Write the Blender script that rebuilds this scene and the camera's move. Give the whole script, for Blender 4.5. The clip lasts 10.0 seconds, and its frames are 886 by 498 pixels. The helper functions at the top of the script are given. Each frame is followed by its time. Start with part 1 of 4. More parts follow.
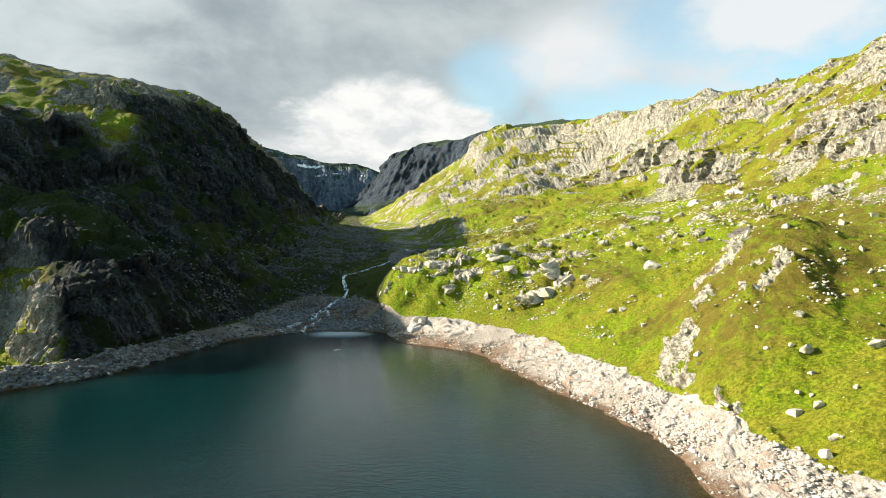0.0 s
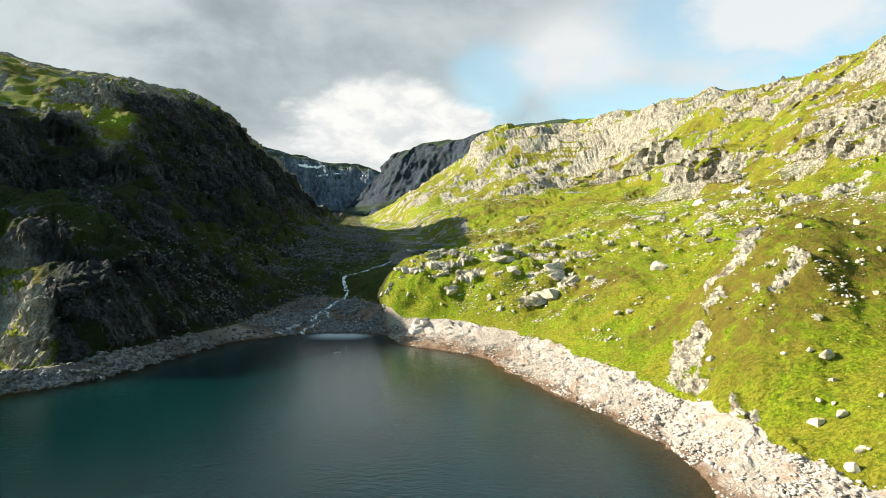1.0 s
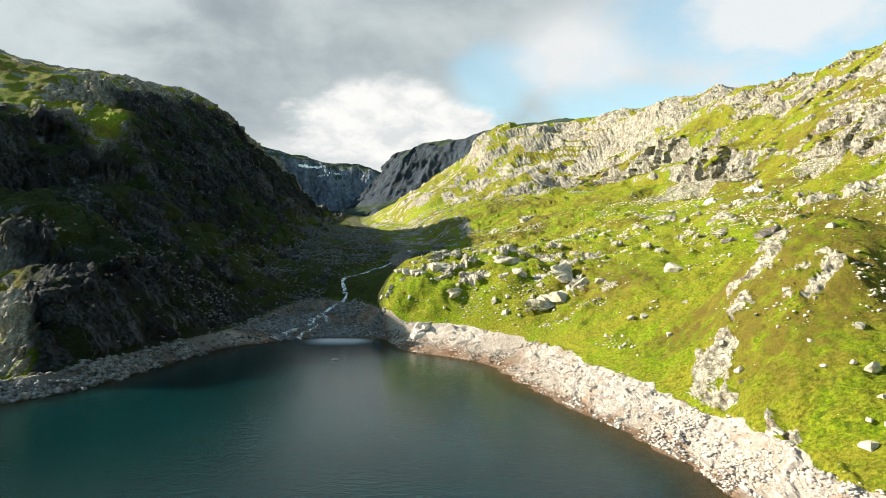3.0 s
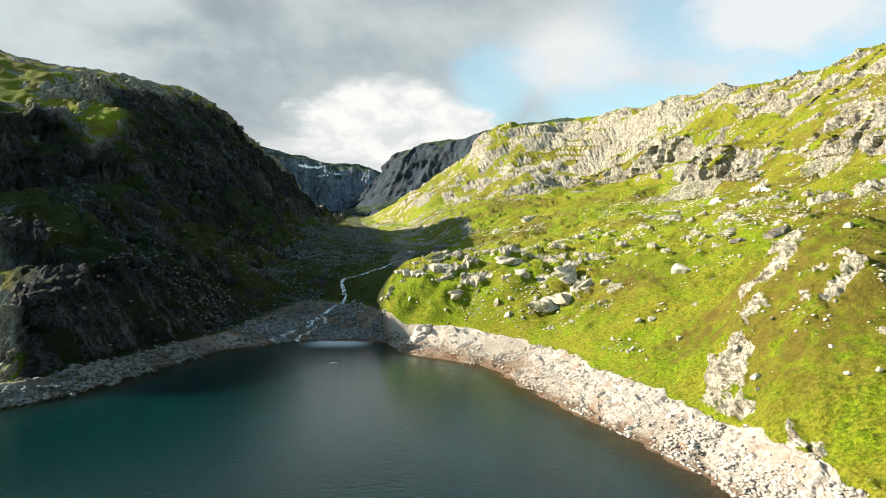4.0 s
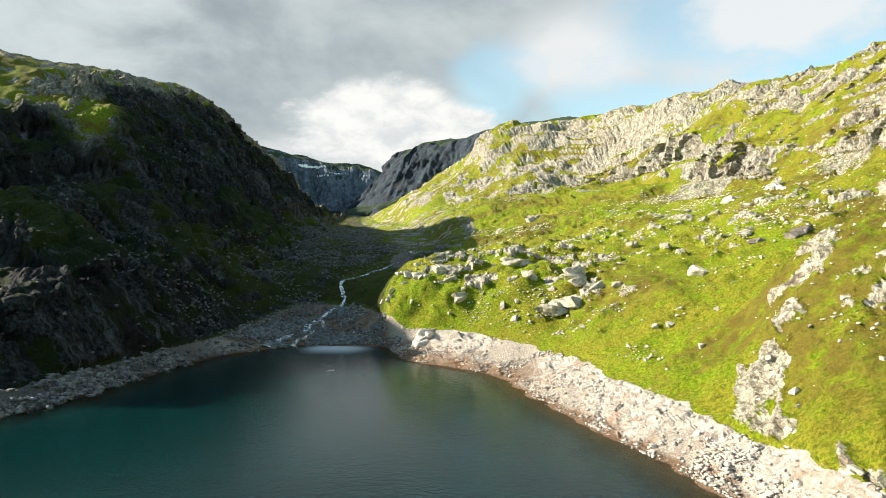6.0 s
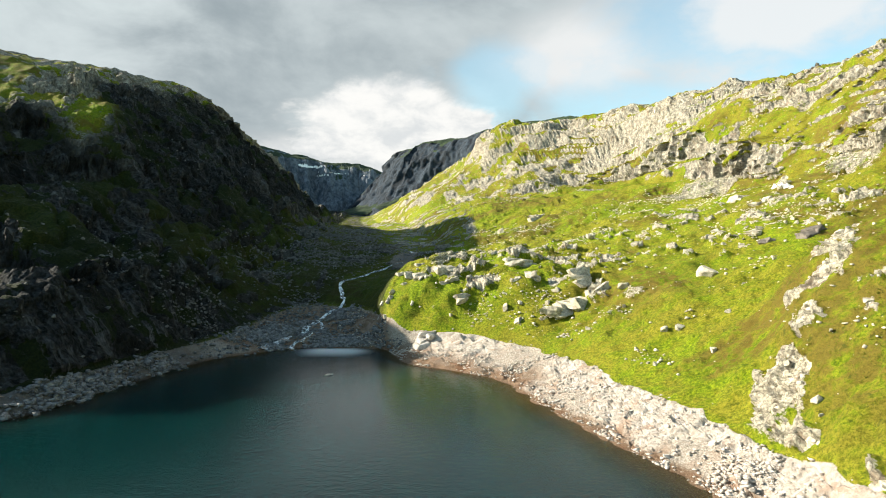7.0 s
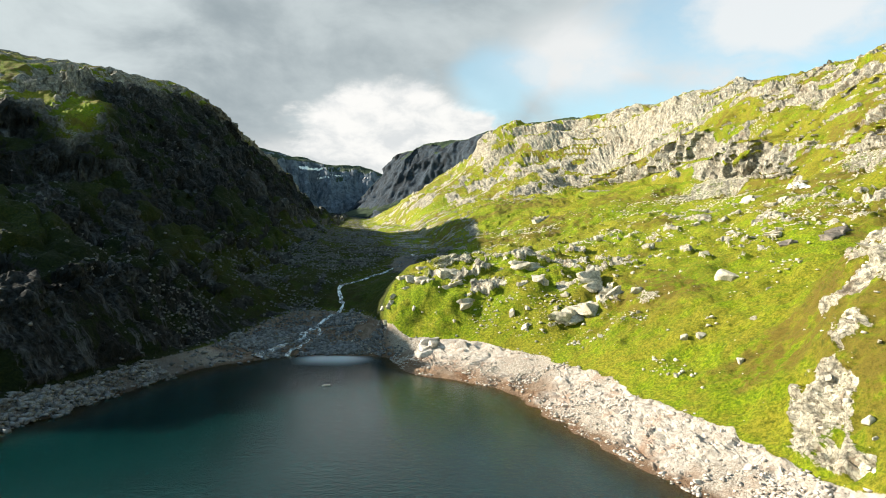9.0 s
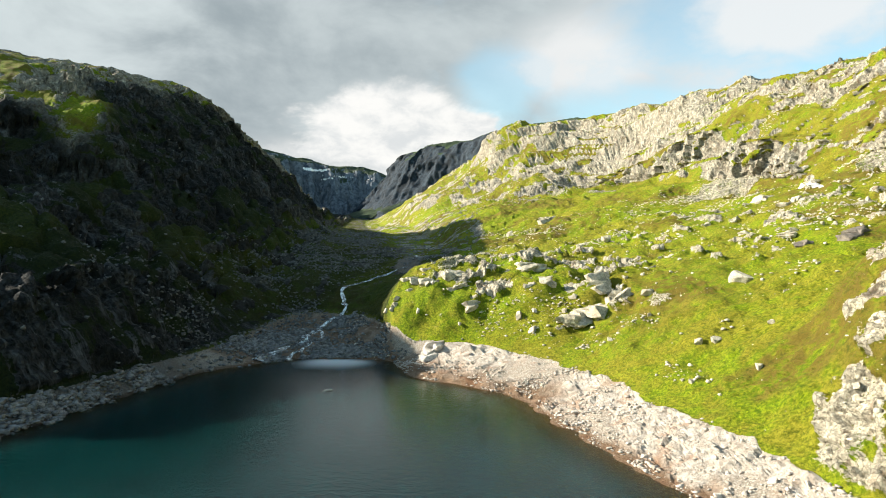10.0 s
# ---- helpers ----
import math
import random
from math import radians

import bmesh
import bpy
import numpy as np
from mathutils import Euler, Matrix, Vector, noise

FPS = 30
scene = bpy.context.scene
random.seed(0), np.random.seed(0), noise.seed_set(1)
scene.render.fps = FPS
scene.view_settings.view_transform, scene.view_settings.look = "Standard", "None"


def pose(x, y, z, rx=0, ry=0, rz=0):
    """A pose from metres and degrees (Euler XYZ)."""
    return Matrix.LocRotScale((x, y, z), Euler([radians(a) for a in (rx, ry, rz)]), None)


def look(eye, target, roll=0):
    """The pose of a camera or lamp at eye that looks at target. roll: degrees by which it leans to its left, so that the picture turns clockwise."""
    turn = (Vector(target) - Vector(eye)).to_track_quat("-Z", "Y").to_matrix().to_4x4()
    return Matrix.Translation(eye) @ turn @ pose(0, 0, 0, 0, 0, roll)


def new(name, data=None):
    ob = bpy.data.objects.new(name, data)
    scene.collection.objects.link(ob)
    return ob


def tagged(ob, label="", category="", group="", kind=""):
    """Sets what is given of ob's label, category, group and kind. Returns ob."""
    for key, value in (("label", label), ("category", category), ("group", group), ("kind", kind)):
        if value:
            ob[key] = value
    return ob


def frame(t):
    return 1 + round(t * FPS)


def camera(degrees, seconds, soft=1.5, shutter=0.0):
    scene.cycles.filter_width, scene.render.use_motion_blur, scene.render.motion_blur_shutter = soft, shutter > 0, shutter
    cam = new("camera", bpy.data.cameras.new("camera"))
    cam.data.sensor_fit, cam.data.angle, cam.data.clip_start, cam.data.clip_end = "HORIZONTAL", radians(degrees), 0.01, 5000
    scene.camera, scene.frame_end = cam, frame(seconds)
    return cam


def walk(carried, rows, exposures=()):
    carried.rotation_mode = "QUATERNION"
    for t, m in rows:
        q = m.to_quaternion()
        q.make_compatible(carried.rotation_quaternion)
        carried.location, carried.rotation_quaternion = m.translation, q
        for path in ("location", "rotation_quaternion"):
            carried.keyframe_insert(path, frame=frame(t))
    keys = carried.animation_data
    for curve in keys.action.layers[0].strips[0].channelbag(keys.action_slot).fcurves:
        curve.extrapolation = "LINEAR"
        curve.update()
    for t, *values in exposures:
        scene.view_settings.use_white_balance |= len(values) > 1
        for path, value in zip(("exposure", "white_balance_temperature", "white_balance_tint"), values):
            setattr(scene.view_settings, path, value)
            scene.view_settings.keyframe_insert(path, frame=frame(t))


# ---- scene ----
cam = camera(72.4, 10.0, soft=1.0)
PATH = [
    (0, (0.59, -0.59, 56.01), (-2.81, 99.31, 56.16), 0.61),
    (0.5, (0.24, 3.24, 56.11), (-3.26, 103.19, 56.26), 0.60),
    (1, (-0.15, 7.14, 56.22), (-3.75, 107.09, 56.37), 0.60),
    (1.5, (-0.56, 11.10, 56.34), (-4.16, 111.05, 56.54), 0.59),
    (2, (-0.99, 15.12, 56.46), (-4.59, 115.07, 56.66), 0.58),
    (2.5, (-1.45, 19.18, 56.58), (-5.15, 119.13, 56.78), 0.57),
    (4, (-2.93, 31.55, 56.94), (-6.68, 131.50, 57.19), 0.54),
    (4.5, (-3.44, 35.71, 57.06), (-7.24, 135.66, 57.31), 0.53),
    (5, (-3.95, 39.88, 57.17), (-7.75, 139.83, 57.37), 0.52),
    (5.5, (-4.47, 44.04, 57.27), (-8.32, 143.94, 57.52), 0.51),
    (7, (-6.01, 56.44, 57.52), (-9.91, 156.39, 57.77), 0.48),
    (7.5, (-6.50, 60.51, 57.58), (-10.45, 160.41, 57.93), 0.47),
    (8, (-6.98, 64.54, 57.62), (-10.98, 164.44, 58.02), 0.46),
    (8.5, (-7.44, 68.52, 57.64), (-11.49, 168.42, 58.14), 0.45),
    (9, (-7.88, 72.45, 57.65), (-11.93, 172.35, 58.30), 0.44),
    (9.5, (-8.29, 76.30, 57.64), (-12.44, 176.20, 58.39), 0.43),
    (10, (-8.67, 80.08, 57.60), (-13.37, 179.93, 58.45), 0.41),
]
walk(cam, [(t, look(eye, target, roll)) for t, eye, target, roll in PATH])

# ---- light ----
EXPOSURE = 1.5
SUN_AZ, SUN_EL = 279.0, 24.4          # compass of the sun from +y clockwise, height over the horizon
scene.view_settings.exposure = EXPOSURE
sun_data = bpy.data.lights.new("sun", "SUN")
sun_data.energy, sun_data.angle, sun_data.color = 5.0, radians(0.6), (1.0, 0.91, 0.75)
sun = new("sun", sun_data)
to_sun = Vector((math.sin(radians(SUN_AZ)) * math.cos(radians(SUN_EL)), math.cos(radians(SUN_AZ)) * math.cos(radians(SUN_EL)), math.sin(radians(SUN_EL))))
sun.matrix_world = look(to_sun * 900, (0, 0, 0))


class Nodes:
    """Short-hand for building a node tree."""

    def __init__(self, tree):
        self.tree = tree
        tree.nodes.clear()

    def add(self, kind, inputs=None):
        node = self.tree.nodes.new(kind)
        for name, v in (inputs or {}).items():
            self.plug(node.inputs[name], v)
        return node

    def field(self, name):
        node = self.tree.nodes.new("ShaderNodeAttribute")
        node.attribute_name = name
        return node.outputs["Fac"]

    def plug(self, socket, v):
        if isinstance(v, bpy.types.NodeSocket):
            self.tree.links.new(v, socket)
        else:
            socket.default_value = v

    def math(self, op, a, b=0.0, c=0.0, clamp=False):
        node = self.tree.nodes.new("ShaderNodeMath")
        node.operation, node.use_clamp = op, clamp
        for socket, v in zip(node.inputs, (a, b, c)):
            self.plug(socket, v)
        return node.outputs[0]

    def span(self, v, lo, hi, a=0.0, b=1.0, smooth=True):
        node = self.tree.nodes.new("ShaderNodeMapRange")
        node.interpolation_type = "SMOOTHSTEP" if smooth else "LINEAR"
        for socket, w in zip(node.inputs, (v, lo, hi, a, b)):
            self.plug(socket, w)
        return node.outputs[0]

    def mix(self, f, a, b, blend="MIX"):
        node = self.tree.nodes.new("ShaderNodeMix")
        node.data_type, node.blend_type = "RGBA", blend
        self.plug(node.inputs[0], f)
        self.plug(node.inputs[6], a if isinstance(a, bpy.types.NodeSocket) else (*a, 1))
        self.plug(node.inputs[7], b if isinstance(b, bpy.types.NodeSocket) else (*b, 1))
        return node.outputs[2]

    def noise(self, vector, scale, detail=4.0, rough=0.55, distort=0.0, out=0):
        node = self.add("ShaderNodeTexNoise", inputs={"Vector": vector, "Scale": scale, "Detail": detail, "Roughness": rough, "Distortion": distort})
        return node.outputs[out]


# ---- sky ----
world = bpy.data.worlds.new("world")
scene.world = world
world.use_nodes = True
n = Nodes(world.node_tree)
coord = n.add("ShaderNodeTexCoord").outputs["Generated"]
xyz = n.add("ShaderNodeSeparateXYZ", inputs={"Vector": coord})
dx, dy, dz = xyz.outputs
blue = n.add("ShaderNodeTexSky")
blue.sky_type, blue.sun_disc, blue.sun_elevation, blue.sun_rotation = "NISHITA", False, radians(SUN_EL), radians(SUN_AZ)
blue.altitude, blue.air_density, blue.dust_density = 900.0, 1.1, 0.7
sky_blue = n.mix(1.0, blue.outputs[0], (0.098, 0.106, 0.088), "MULTIPLY")
azimuth = n.math("ARCTAN2", dx, dy)
height = n.math("ARCSINE", dz)
puff_at = n.add("ShaderNodeCombineXYZ", inputs={"X": azimuth, "Y": n.math("MULTIPLY", height, 1.7), "Z": 0.37}).outputs[0]
far = n.math("DIVIDE", 1.0, n.math("ADD", n.math("MAXIMUM", dz, 0.0), 0.16))
deck_at = n.add("ShaderNodeCombineXYZ", inputs={"X": n.math("MULTIPLY", dx, far), "Y": n.math("MULTIPLY", dy, far), "Z": 0.0}).outputs[0]
deck = n.noise(deck_at, 0.75, 6.0, 0.52, 0.3)
puffs = n.noise(puff_at, 5.5, 7.0, 0.58, 0.25)
fine = n.noise(puff_at, 17.0, 6.0, 0.6, 0.2)


def blob(az, el, wide, high):
    """A soft region of the sky round a direction, in degrees, its edge broken by the cloud noise."""
    a = n.math("DIVIDE", n.math("SUBTRACT", azimuth, radians(az)), radians(wide))
    b = n.math("DIVIDE", n.math("SUBTRACT", height, radians(el)), radians(high))
    r = n.math("SQRT", n.math("ADD", n.math("MULTIPLY", a, a), n.math("MULTIPLY", b, b)))
    return n.math("ADD", r, n.math("MULTIPLY", n.math("SUBTRACT", puffs, 0.5), 1.5))


gap = n.math("MAXIMUM", n.span(blob(2.5, 15.5, 4.5, 4.0), 0.45, 1.25, 1.0, 0.0), n.span(blob(15.0, 13.0, 10.0, 2.6), 0.45, 1.25, 1.0, 0.0))
gap_high = n.span(blob(19.0, 20.0, 7.5, 4.0), 0.5, 1.3, 1.0, 0.0)
open_sky = n.math("MAXIMUM", gap, gap_high)
cover = n.span(n.math("ADD", deck, n.math("MULTIPLY", fine, 0.2)), 0.42, 0.62)
cover = n.math("MAXIMUM", cover, n.span(azimuth, radians(12.0), radians(-6.0)))
cover = n.math("MULTIPLY", cover, n.span(dy, 0.25, 0.6))
cover = n.math("MULTIPLY", cover, n.span(height, radians(32.0), radians(60.0), 1.0, 0.25))
cover = n.math("MULTIPLY", cover, n.math("SUBTRACT", 1.0, n.math("MULTIPLY", open_sky, 0.62)))
heap = n.span(blob(-7.2, 11.6, 11.5, 4.8), 0.72, 0.98, 1.0, 0.0)
heap_low = n.span(blob(-7.0, 8.0, 13.0, 3.6), 0.6, 1.3, 1.0, 0.0)
bright = n.math("MAXIMUM", heap, n.math("MULTIPLY", heap_low, 0.75))
veil = n.math("MAXIMUM", n.span(blob(27.0, 19.5, 10.0, 3.4), 0.5, 1.2, 1.0, 0.0), n.span(blob(10.5, 17.5, 7.5, 4.0), 0.4, 1.3, 0.9, 0.0))
cover = n.math("MAXIMUM", cover, n.math("MAXIMUM", bright, n.math("MULTIPLY", veil, 0.9)))
grey = n.mix(n.span(n.math("ADD", n.math("MULTIPLY", puffs, 0.6), n.math("MULTIPLY", deck, 0.5)), 0.38, 0.72), (0.119, 0.141, 0.152), (0.212, 0.236, 0.242))
grey = n.mix(n.span(azimuth, radians(4.0), radians(24.0)), grey, (0.285, 0.296, 0.30))
white = n.mix(n.span(fine, 0.3, 0.62), (0.265, 0.275, 0.278), (0.35, 0.348, 0.338))
pale_west = n.span(n.math("ADD", n.math("MULTIPLY", azimuth, -1.0), n.math("MULTIPLY", n.math("SUBTRACT", puffs, 0.5), 0.5)), radians(20.0), radians(42.0))
grey = n.mix(n.math("MULTIPLY", pale_west, 0.8), grey, (0.262, 0.290, 0.294))
grey = n.mix(veil, grey, (0.315, 0.32, 0.32))
cloud = n.mix(bright, grey, white)
sky_colour = n.mix(cover, sky_blue, cloud)
back = n.add("ShaderNodeBackground", inputs={"Color": sky_colour, "Strength": 1.0})
n.add("ShaderNodeOutputWorld", inputs={"Surface": back.outputs[0]})


# ---- numbers: smooth noise and curves on arrays ----
def value_noise(x, y, z, seed=0):
    """Smooth noise from 0 to 1 at arrays of places: random values on a lattice, blended."""
    cells, blends = [], []
    for k, prime in ((x, 374761393), (y, 668265263), (z, 2147483647)):
        low = np.floor(k)
        f = k - low
        f = f * f * f * (f * (f * 6 - 15) + 10)
        whole = low.astype(np.int64).astype(np.uint32)
        cells.append((whole * np.uint32(prime), (whole + np.uint32(1)) * np.uint32(prime)))
        blends.append((1 - f, f))
    salt = np.uint32((seed * 974711) & 0xFFFFFFFF)
    total = 0
    for a in (0, 1):
        for b in (0, 1):
            plane, weight = cells[0][a] + cells[1][b] + salt, blends[0][a] * blends[1][b]
            for c in (0, 1):
                h = plane + cells[2][c]
                h = (h ^ (h >> np.uint32(13))) * np.uint32(1274126177)
                h = (h ^ (h >> np.uint32(16))) * np.uint32(2246822519)
                total = total + ((h ^ (h >> np.uint32(15))) & np.uint32(0xFFFFFF)) * (weight * blends[2][c])
    return total / float(0xFFFFFF)


def fbm(x, y, z, size, octaves=4, seed=0, gain=0.5):
    """Noise of several octaves, from about -1 to 1; size is the largest wave in metres."""
    total, amp, norm = 0, 1.0, 0.0
    for k in range(octaves):
        f = 2.03 ** k / size
        total = total + amp * (value_noise(x * f + 17.3 * k, y * f - 9.1 * k, z * f + 4.7 * k, seed + k) * 2 - 1)
        norm, amp = norm + amp, amp * gain
    return total / norm * 1.4


def ridged(x, y, z, size, octaves=4, seed=0, gain=0.55):
    """Noise with sharp crests, from 0 to 1."""
    total, amp, norm = 0, 1.0, 0.0
    for k in range(octaves):
        f = 2.07 ** k / size
        total = total + amp * (1 - np.abs(value_noise(x * f + 5.3 * k, y * f + 11.1 * k, z * f - 3.7 * k, seed + k) * 2 - 1))
        norm, amp = norm + amp, amp * gain
    return total / norm


def cells(x, y, z, size, seed=0):
    """Broken blocks: a random value for each cell of space, and the distance to the joint beside it (0 at the joint)."""
    shape = np.shape(x)
    p = [np.ravel(k).astype(np.float32) / np.float32(size) for k in (x, y, z)]
    low = [np.floor(k) for k in p]
    whole = [k.astype(np.int64).astype(np.uint32) for k in low]
    first = np.full(p[0].shape, 9, np.float32)
    second, value = first.copy(), np.zeros_like(first)
    for a in (-1, 0, 1):
        for b in (-1, 0, 1):
            for c in (-1, 0, 1):
                h = (whole[0] + np.uint32(a & 0xFFFFFFFF)) * np.uint32(374761393) + (whole[1] + np.uint32(b & 0xFFFFFFFF)) * np.uint32(668265263) + (whole[2] + np.uint32(c & 0xFFFFFFFF)) * np.uint32(2147483647) + np.uint32((seed * 974711) & 0xFFFFFFFF)
                h = (h ^ (h >> np.uint32(13))) * np.uint32(1274126177)
                h = (h ^ (h >> np.uint32(16))) * np.uint32(2246822519)
                h = h ^ (h >> np.uint32(15))
                d = 0
                for k, (step, shift) in enumerate(((a, 0), (b, 10), (c, 20))):
                    spot = ((h >> np.uint32(shift)) & np.uint32(1023)).astype(np.float32) / np.float32(1023)
                    d = d + (low[k] + np.float32(step) + spot - p[k]) ** 2
                d = np.sqrt(d)
                near = d < first
                second = np.where(near, first, np.minimum(second, d))
                value = np.where(near, ((h >> np.uint32(5)) & np.uint32(4095)).astype(np.float32) / np.float32(4095), value)
                first = np.where(near, d, first)
    return value.reshape(shape).astype(float), (second - first).reshape(shape).astype(float)


def smooth(v, lo, hi):
    k = np.clip((v - lo) / (hi - lo), 0, 1)
    return k * k * (3 - 2 * k)


def curve(s, knots, values):
    """A curve through knots that does not overshoot (monotone cubic)."""
    k, v = np.asarray(knots, float), np.asarray(values, float)
    h = np.diff(k)
    d = np.diff(v) / h
    m = np.zeros(len(k))
    m[0], m[-1] = d[0], d[-1]
    same = d[:-1] * d[1:] > 0
    inner = np.zeros(len(d) - 1)
    inner[same] = 2 * d[:-1][same] * d[1:][same] / (d[:-1][same] + d[1:][same])
    m[1:-1] = inner
    i = np.clip(np.searchsorted(k, s) - 1, 0, len(h) - 1)
    t = np.clip((s - k[i]) / h[i], 0, 1)
    return ((2 * t ** 3 - 3 * t ** 2 + 1) * v[i] + (t ** 3 - 2 * t ** 2 + t) * h[i] * m[i] + (-2 * t ** 3 + 3 * t ** 2) * v[i + 1] + (t ** 3 - t ** 2) * h[i] * m[i + 1])


# ---- materials ----
def material(name):
    m = bpy.data.materials.new(name)
    m.use_nodes = True
    return m, Nodes(m.node_tree)


def finish(n, colour, rough=0.9, bump=None, strength=0.5, distance=0.3, spec=0.2):
    values = {"Base Color": colour, "Roughness": rough, "Specular IOR Level": spec}
    if bump is not None:
        values["Normal"] = n.add("ShaderNodeBump", inputs={"Height": bump, "Strength": strength, "Distance": distance}).outputs[0]
    shader = n.add("ShaderNodeBsdfPrincipled", inputs=values)
    n.add("ShaderNodeOutputMaterial", inputs={"Surface": shader.outputs[0]})


def rock_colour(n, at, dark, pale, warm):
    """Weathered gneiss: pale and dark patches, streaks, lichen specks."""
    big = n.noise(at, 0.06, 5.0, 0.6, 0.4)
    mid = n.noise(at, 0.45, 6.0, 0.62, 0.3)
    small = n.noise(at, 2.6, 5.0, 0.65)
    c = n.mix(n.span(n.math("ADD", n.math("MULTIPLY", mid, 0.7), n.math("MULTIPLY", small, 0.4)), 0.36, 0.74), dark, pale)
    c = n.mix(n.span(big, 0.5, 0.72, 0.0, 0.6), c, warm)
    return n.mix(n.span(small, 0.64, 0.76, 0.0, 0.6), c, (0.05, 0.05, 0.045))


def ground_material():
    m, n = material("mountain_ground")
    at = n.add("ShaderNodeNewGeometry").outputs["Position"]
    rock = n.field("rock")
    rubble = n.field("rubble")
    heath_shade = n.field("heath_shade")
    wet = n.field("wet")
    # dark west side: shade put into the grass and rock colours
    moss_shade = n.field("moss_shade")
    big = n.noise(at, 0.022, 5.0, 0.6, 0.5)
    mid = n.noise(at, 0.16, 5.0, 0.6, 0.3)
    tuft = n.noise(at, 0.9, 5.0, 0.7)
    fine = n.noise(at, 3.4, 4.0, 0.7)
    lush = n.mix(n.span(tuft, 0.38, 0.62), (0.084, 0.140, 0.003), (0.232, 0.296, 0.007))
    dry = n.mix(n.span(tuft, 0.38, 0.62), (0.124, 0.128, 0.006), (0.278, 0.258, 0.022))
    brown = n.mix(tuft, (0.080, 0.062, 0.009), (0.200, 0.148, 0.026))
    grass = n.mix(n.span(n.math("ADD", n.math("MULTIPLY", big, 0.6), n.math("MULTIPLY", mid, 0.5)), 0.42, 0.64), lush, dry)
    grass = n.mix(n.math("MULTIPLY", heath_shade, n.span(n.math("ADD", n.math("MULTIPLY", mid, 0.6), n.math("MULTIPLY", tuft, 0.4)), 0.40, 0.55)), grass, brown)
    grass = n.mix(n.span(fine, 0.50, 0.64, 0.0, 0.6), grass, (0.030, 0.050, 0.005))
    clump = n.noise(at, 0.42, 4.0, 0.7, 0.4)
    grass = n.mix(n.span(clump, 0.56, 0.66, 0.0, 0.6), grass, (0.040, 0.062, 0.006))
    # west grass, then west stone below, darkened to carry the shade
    grass = n.mix(moss_shade, grass, n.mix(n.span(tuft, 0.3, 0.72), (0.005, 0.009, 0.003), (0.019, 0.028, 0.007)))
    stone = rock_colour(n, at, (0.14, 0.126, 0.10), (0.50, 0.462, 0.375), (0.26, 0.217, 0.16))
    stone = n.mix(n.math("MULTIPLY", n.field("fresh"), n.span(mid, 0.35, 0.55, 0.35, 1.0)), stone, n.mix(n.span(tuft, 0.35, 0.6), (0.25, 0.22, 0.165), (0.56, 0.51, 0.395)))
    stone = n.mix(n.span(n.noise(at, 0.13, 5.0, 0.65, 0.8), 0.55, 0.66, 0.0, 0.75), stone, (0.215, 0.155, 0.105))
    stone = n.mix(moss_shade, stone, n.mix(n.span(n.noise(at, 0.5, 6.0, 0.65, 0.4), 0.36, 0.68), (0.005, 0.006, 0.006), (0.052, 0.056, 0.058)))
    tall = n.add("ShaderNodeMapping", {"Vector": at, "Scale": (1.0, 1.0, 0.12)}).outputs[0]
    stain = n.math("MULTIPLY", n.span(n.noise(tall, 0.22, 6.0, 0.66, 0.2), 0.52, 0.66, 0.0, 0.6), n.span(n.field("fresh"), 0.0, 1.0, 1.0, 0.45))
    stone = n.mix(stain, stone, (0.055, 0.050, 0.044))
    fall_line = n.add("ShaderNodeMapping", {"Vector": at, "Scale": (0.16, 1.0, 0.16), "Rotation": (0, 0, radians(12))}).outputs[0]
    runs = n.noise(fall_line, 0.20, 6.0, 0.66, 0.3)
    stone = n.mix(n.math("MULTIPLY", moss_shade, n.span(runs, 0.54, 0.66)), stone, (0.095, 0.100, 0.103))
    stone = n.mix(n.math("MULTIPLY", moss_shade, n.span(runs, 0.46, 0.36)), stone, (0.008, 0.009, 0.009))
    # black gullies: their shade painted into the west rock
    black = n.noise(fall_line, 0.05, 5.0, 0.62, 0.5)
    stone = n.mix(n.math("MULTIPLY", moss_shade, n.span(black, 0.46, 0.58, 0.0, 0.8)), stone, (0.006, 0.007, 0.006))
    rock = n.math("ADD", rock, n.math("MULTIPLY", n.math("SUBTRACT", runs, 0.5), n.math("MULTIPLY", moss_shade, 2.4)))
    rock = n.math("ADD", rock, n.math("MULTIPLY", moss_shade, 0.12))
    warp = n.mix(0.9, at, n.noise(at, 0.5, 3.0, 0.6, 0.0, 1), "LINEAR_LIGHT")
    jointed = n.add("ShaderNodeMapping", {"Vector": warp, "Scale": (1.0, 1.0, 0.45), "Rotation": (0.25, 0.35, 0.3)}).outputs[0]
    facet = n.add("ShaderNodeTexVoronoi", {"Vector": jointed, "Scale": 0.42})
    shade = n.span(n.add("ShaderNodeSeparateColor", {"Color": facet.outputs["Color"]}).outputs[0], 0.0, 1.0, 0.72, 1.25, False)
    stone = n.mix(1.0, stone, n.add("ShaderNodeCombineColor", {"Red": shade, "Green": shade, "Blue": shade}).outputs[0], "MULTIPLY")
    cleft = n.add("ShaderNodeTexVoronoi", {"Vector": jointed, "Scale": 0.42})
    cleft.feature = "DISTANCE_TO_EDGE"
    stone = n.mix(n.span(cleft.outputs["Distance"], 0.0, 0.06, 0.5, 0.0), stone, (0.03, 0.028, 0.024))
    edge = n.math("ADD", rock, n.math("MULTIPLY", n.math("SUBTRACT", n.math("ADD", n.math("MULTIPLY", mid, 0.4), n.math("MULTIPLY", tuft, 0.6)), 0.5), 1.9))
    c = n.mix(n.span(edge, 0.42, 0.58), grass, stone)
    pebble = n.add("ShaderNodeTexVoronoi", inputs={"Vector": at, "Scale": 1.6, "Randomness": 1.0})
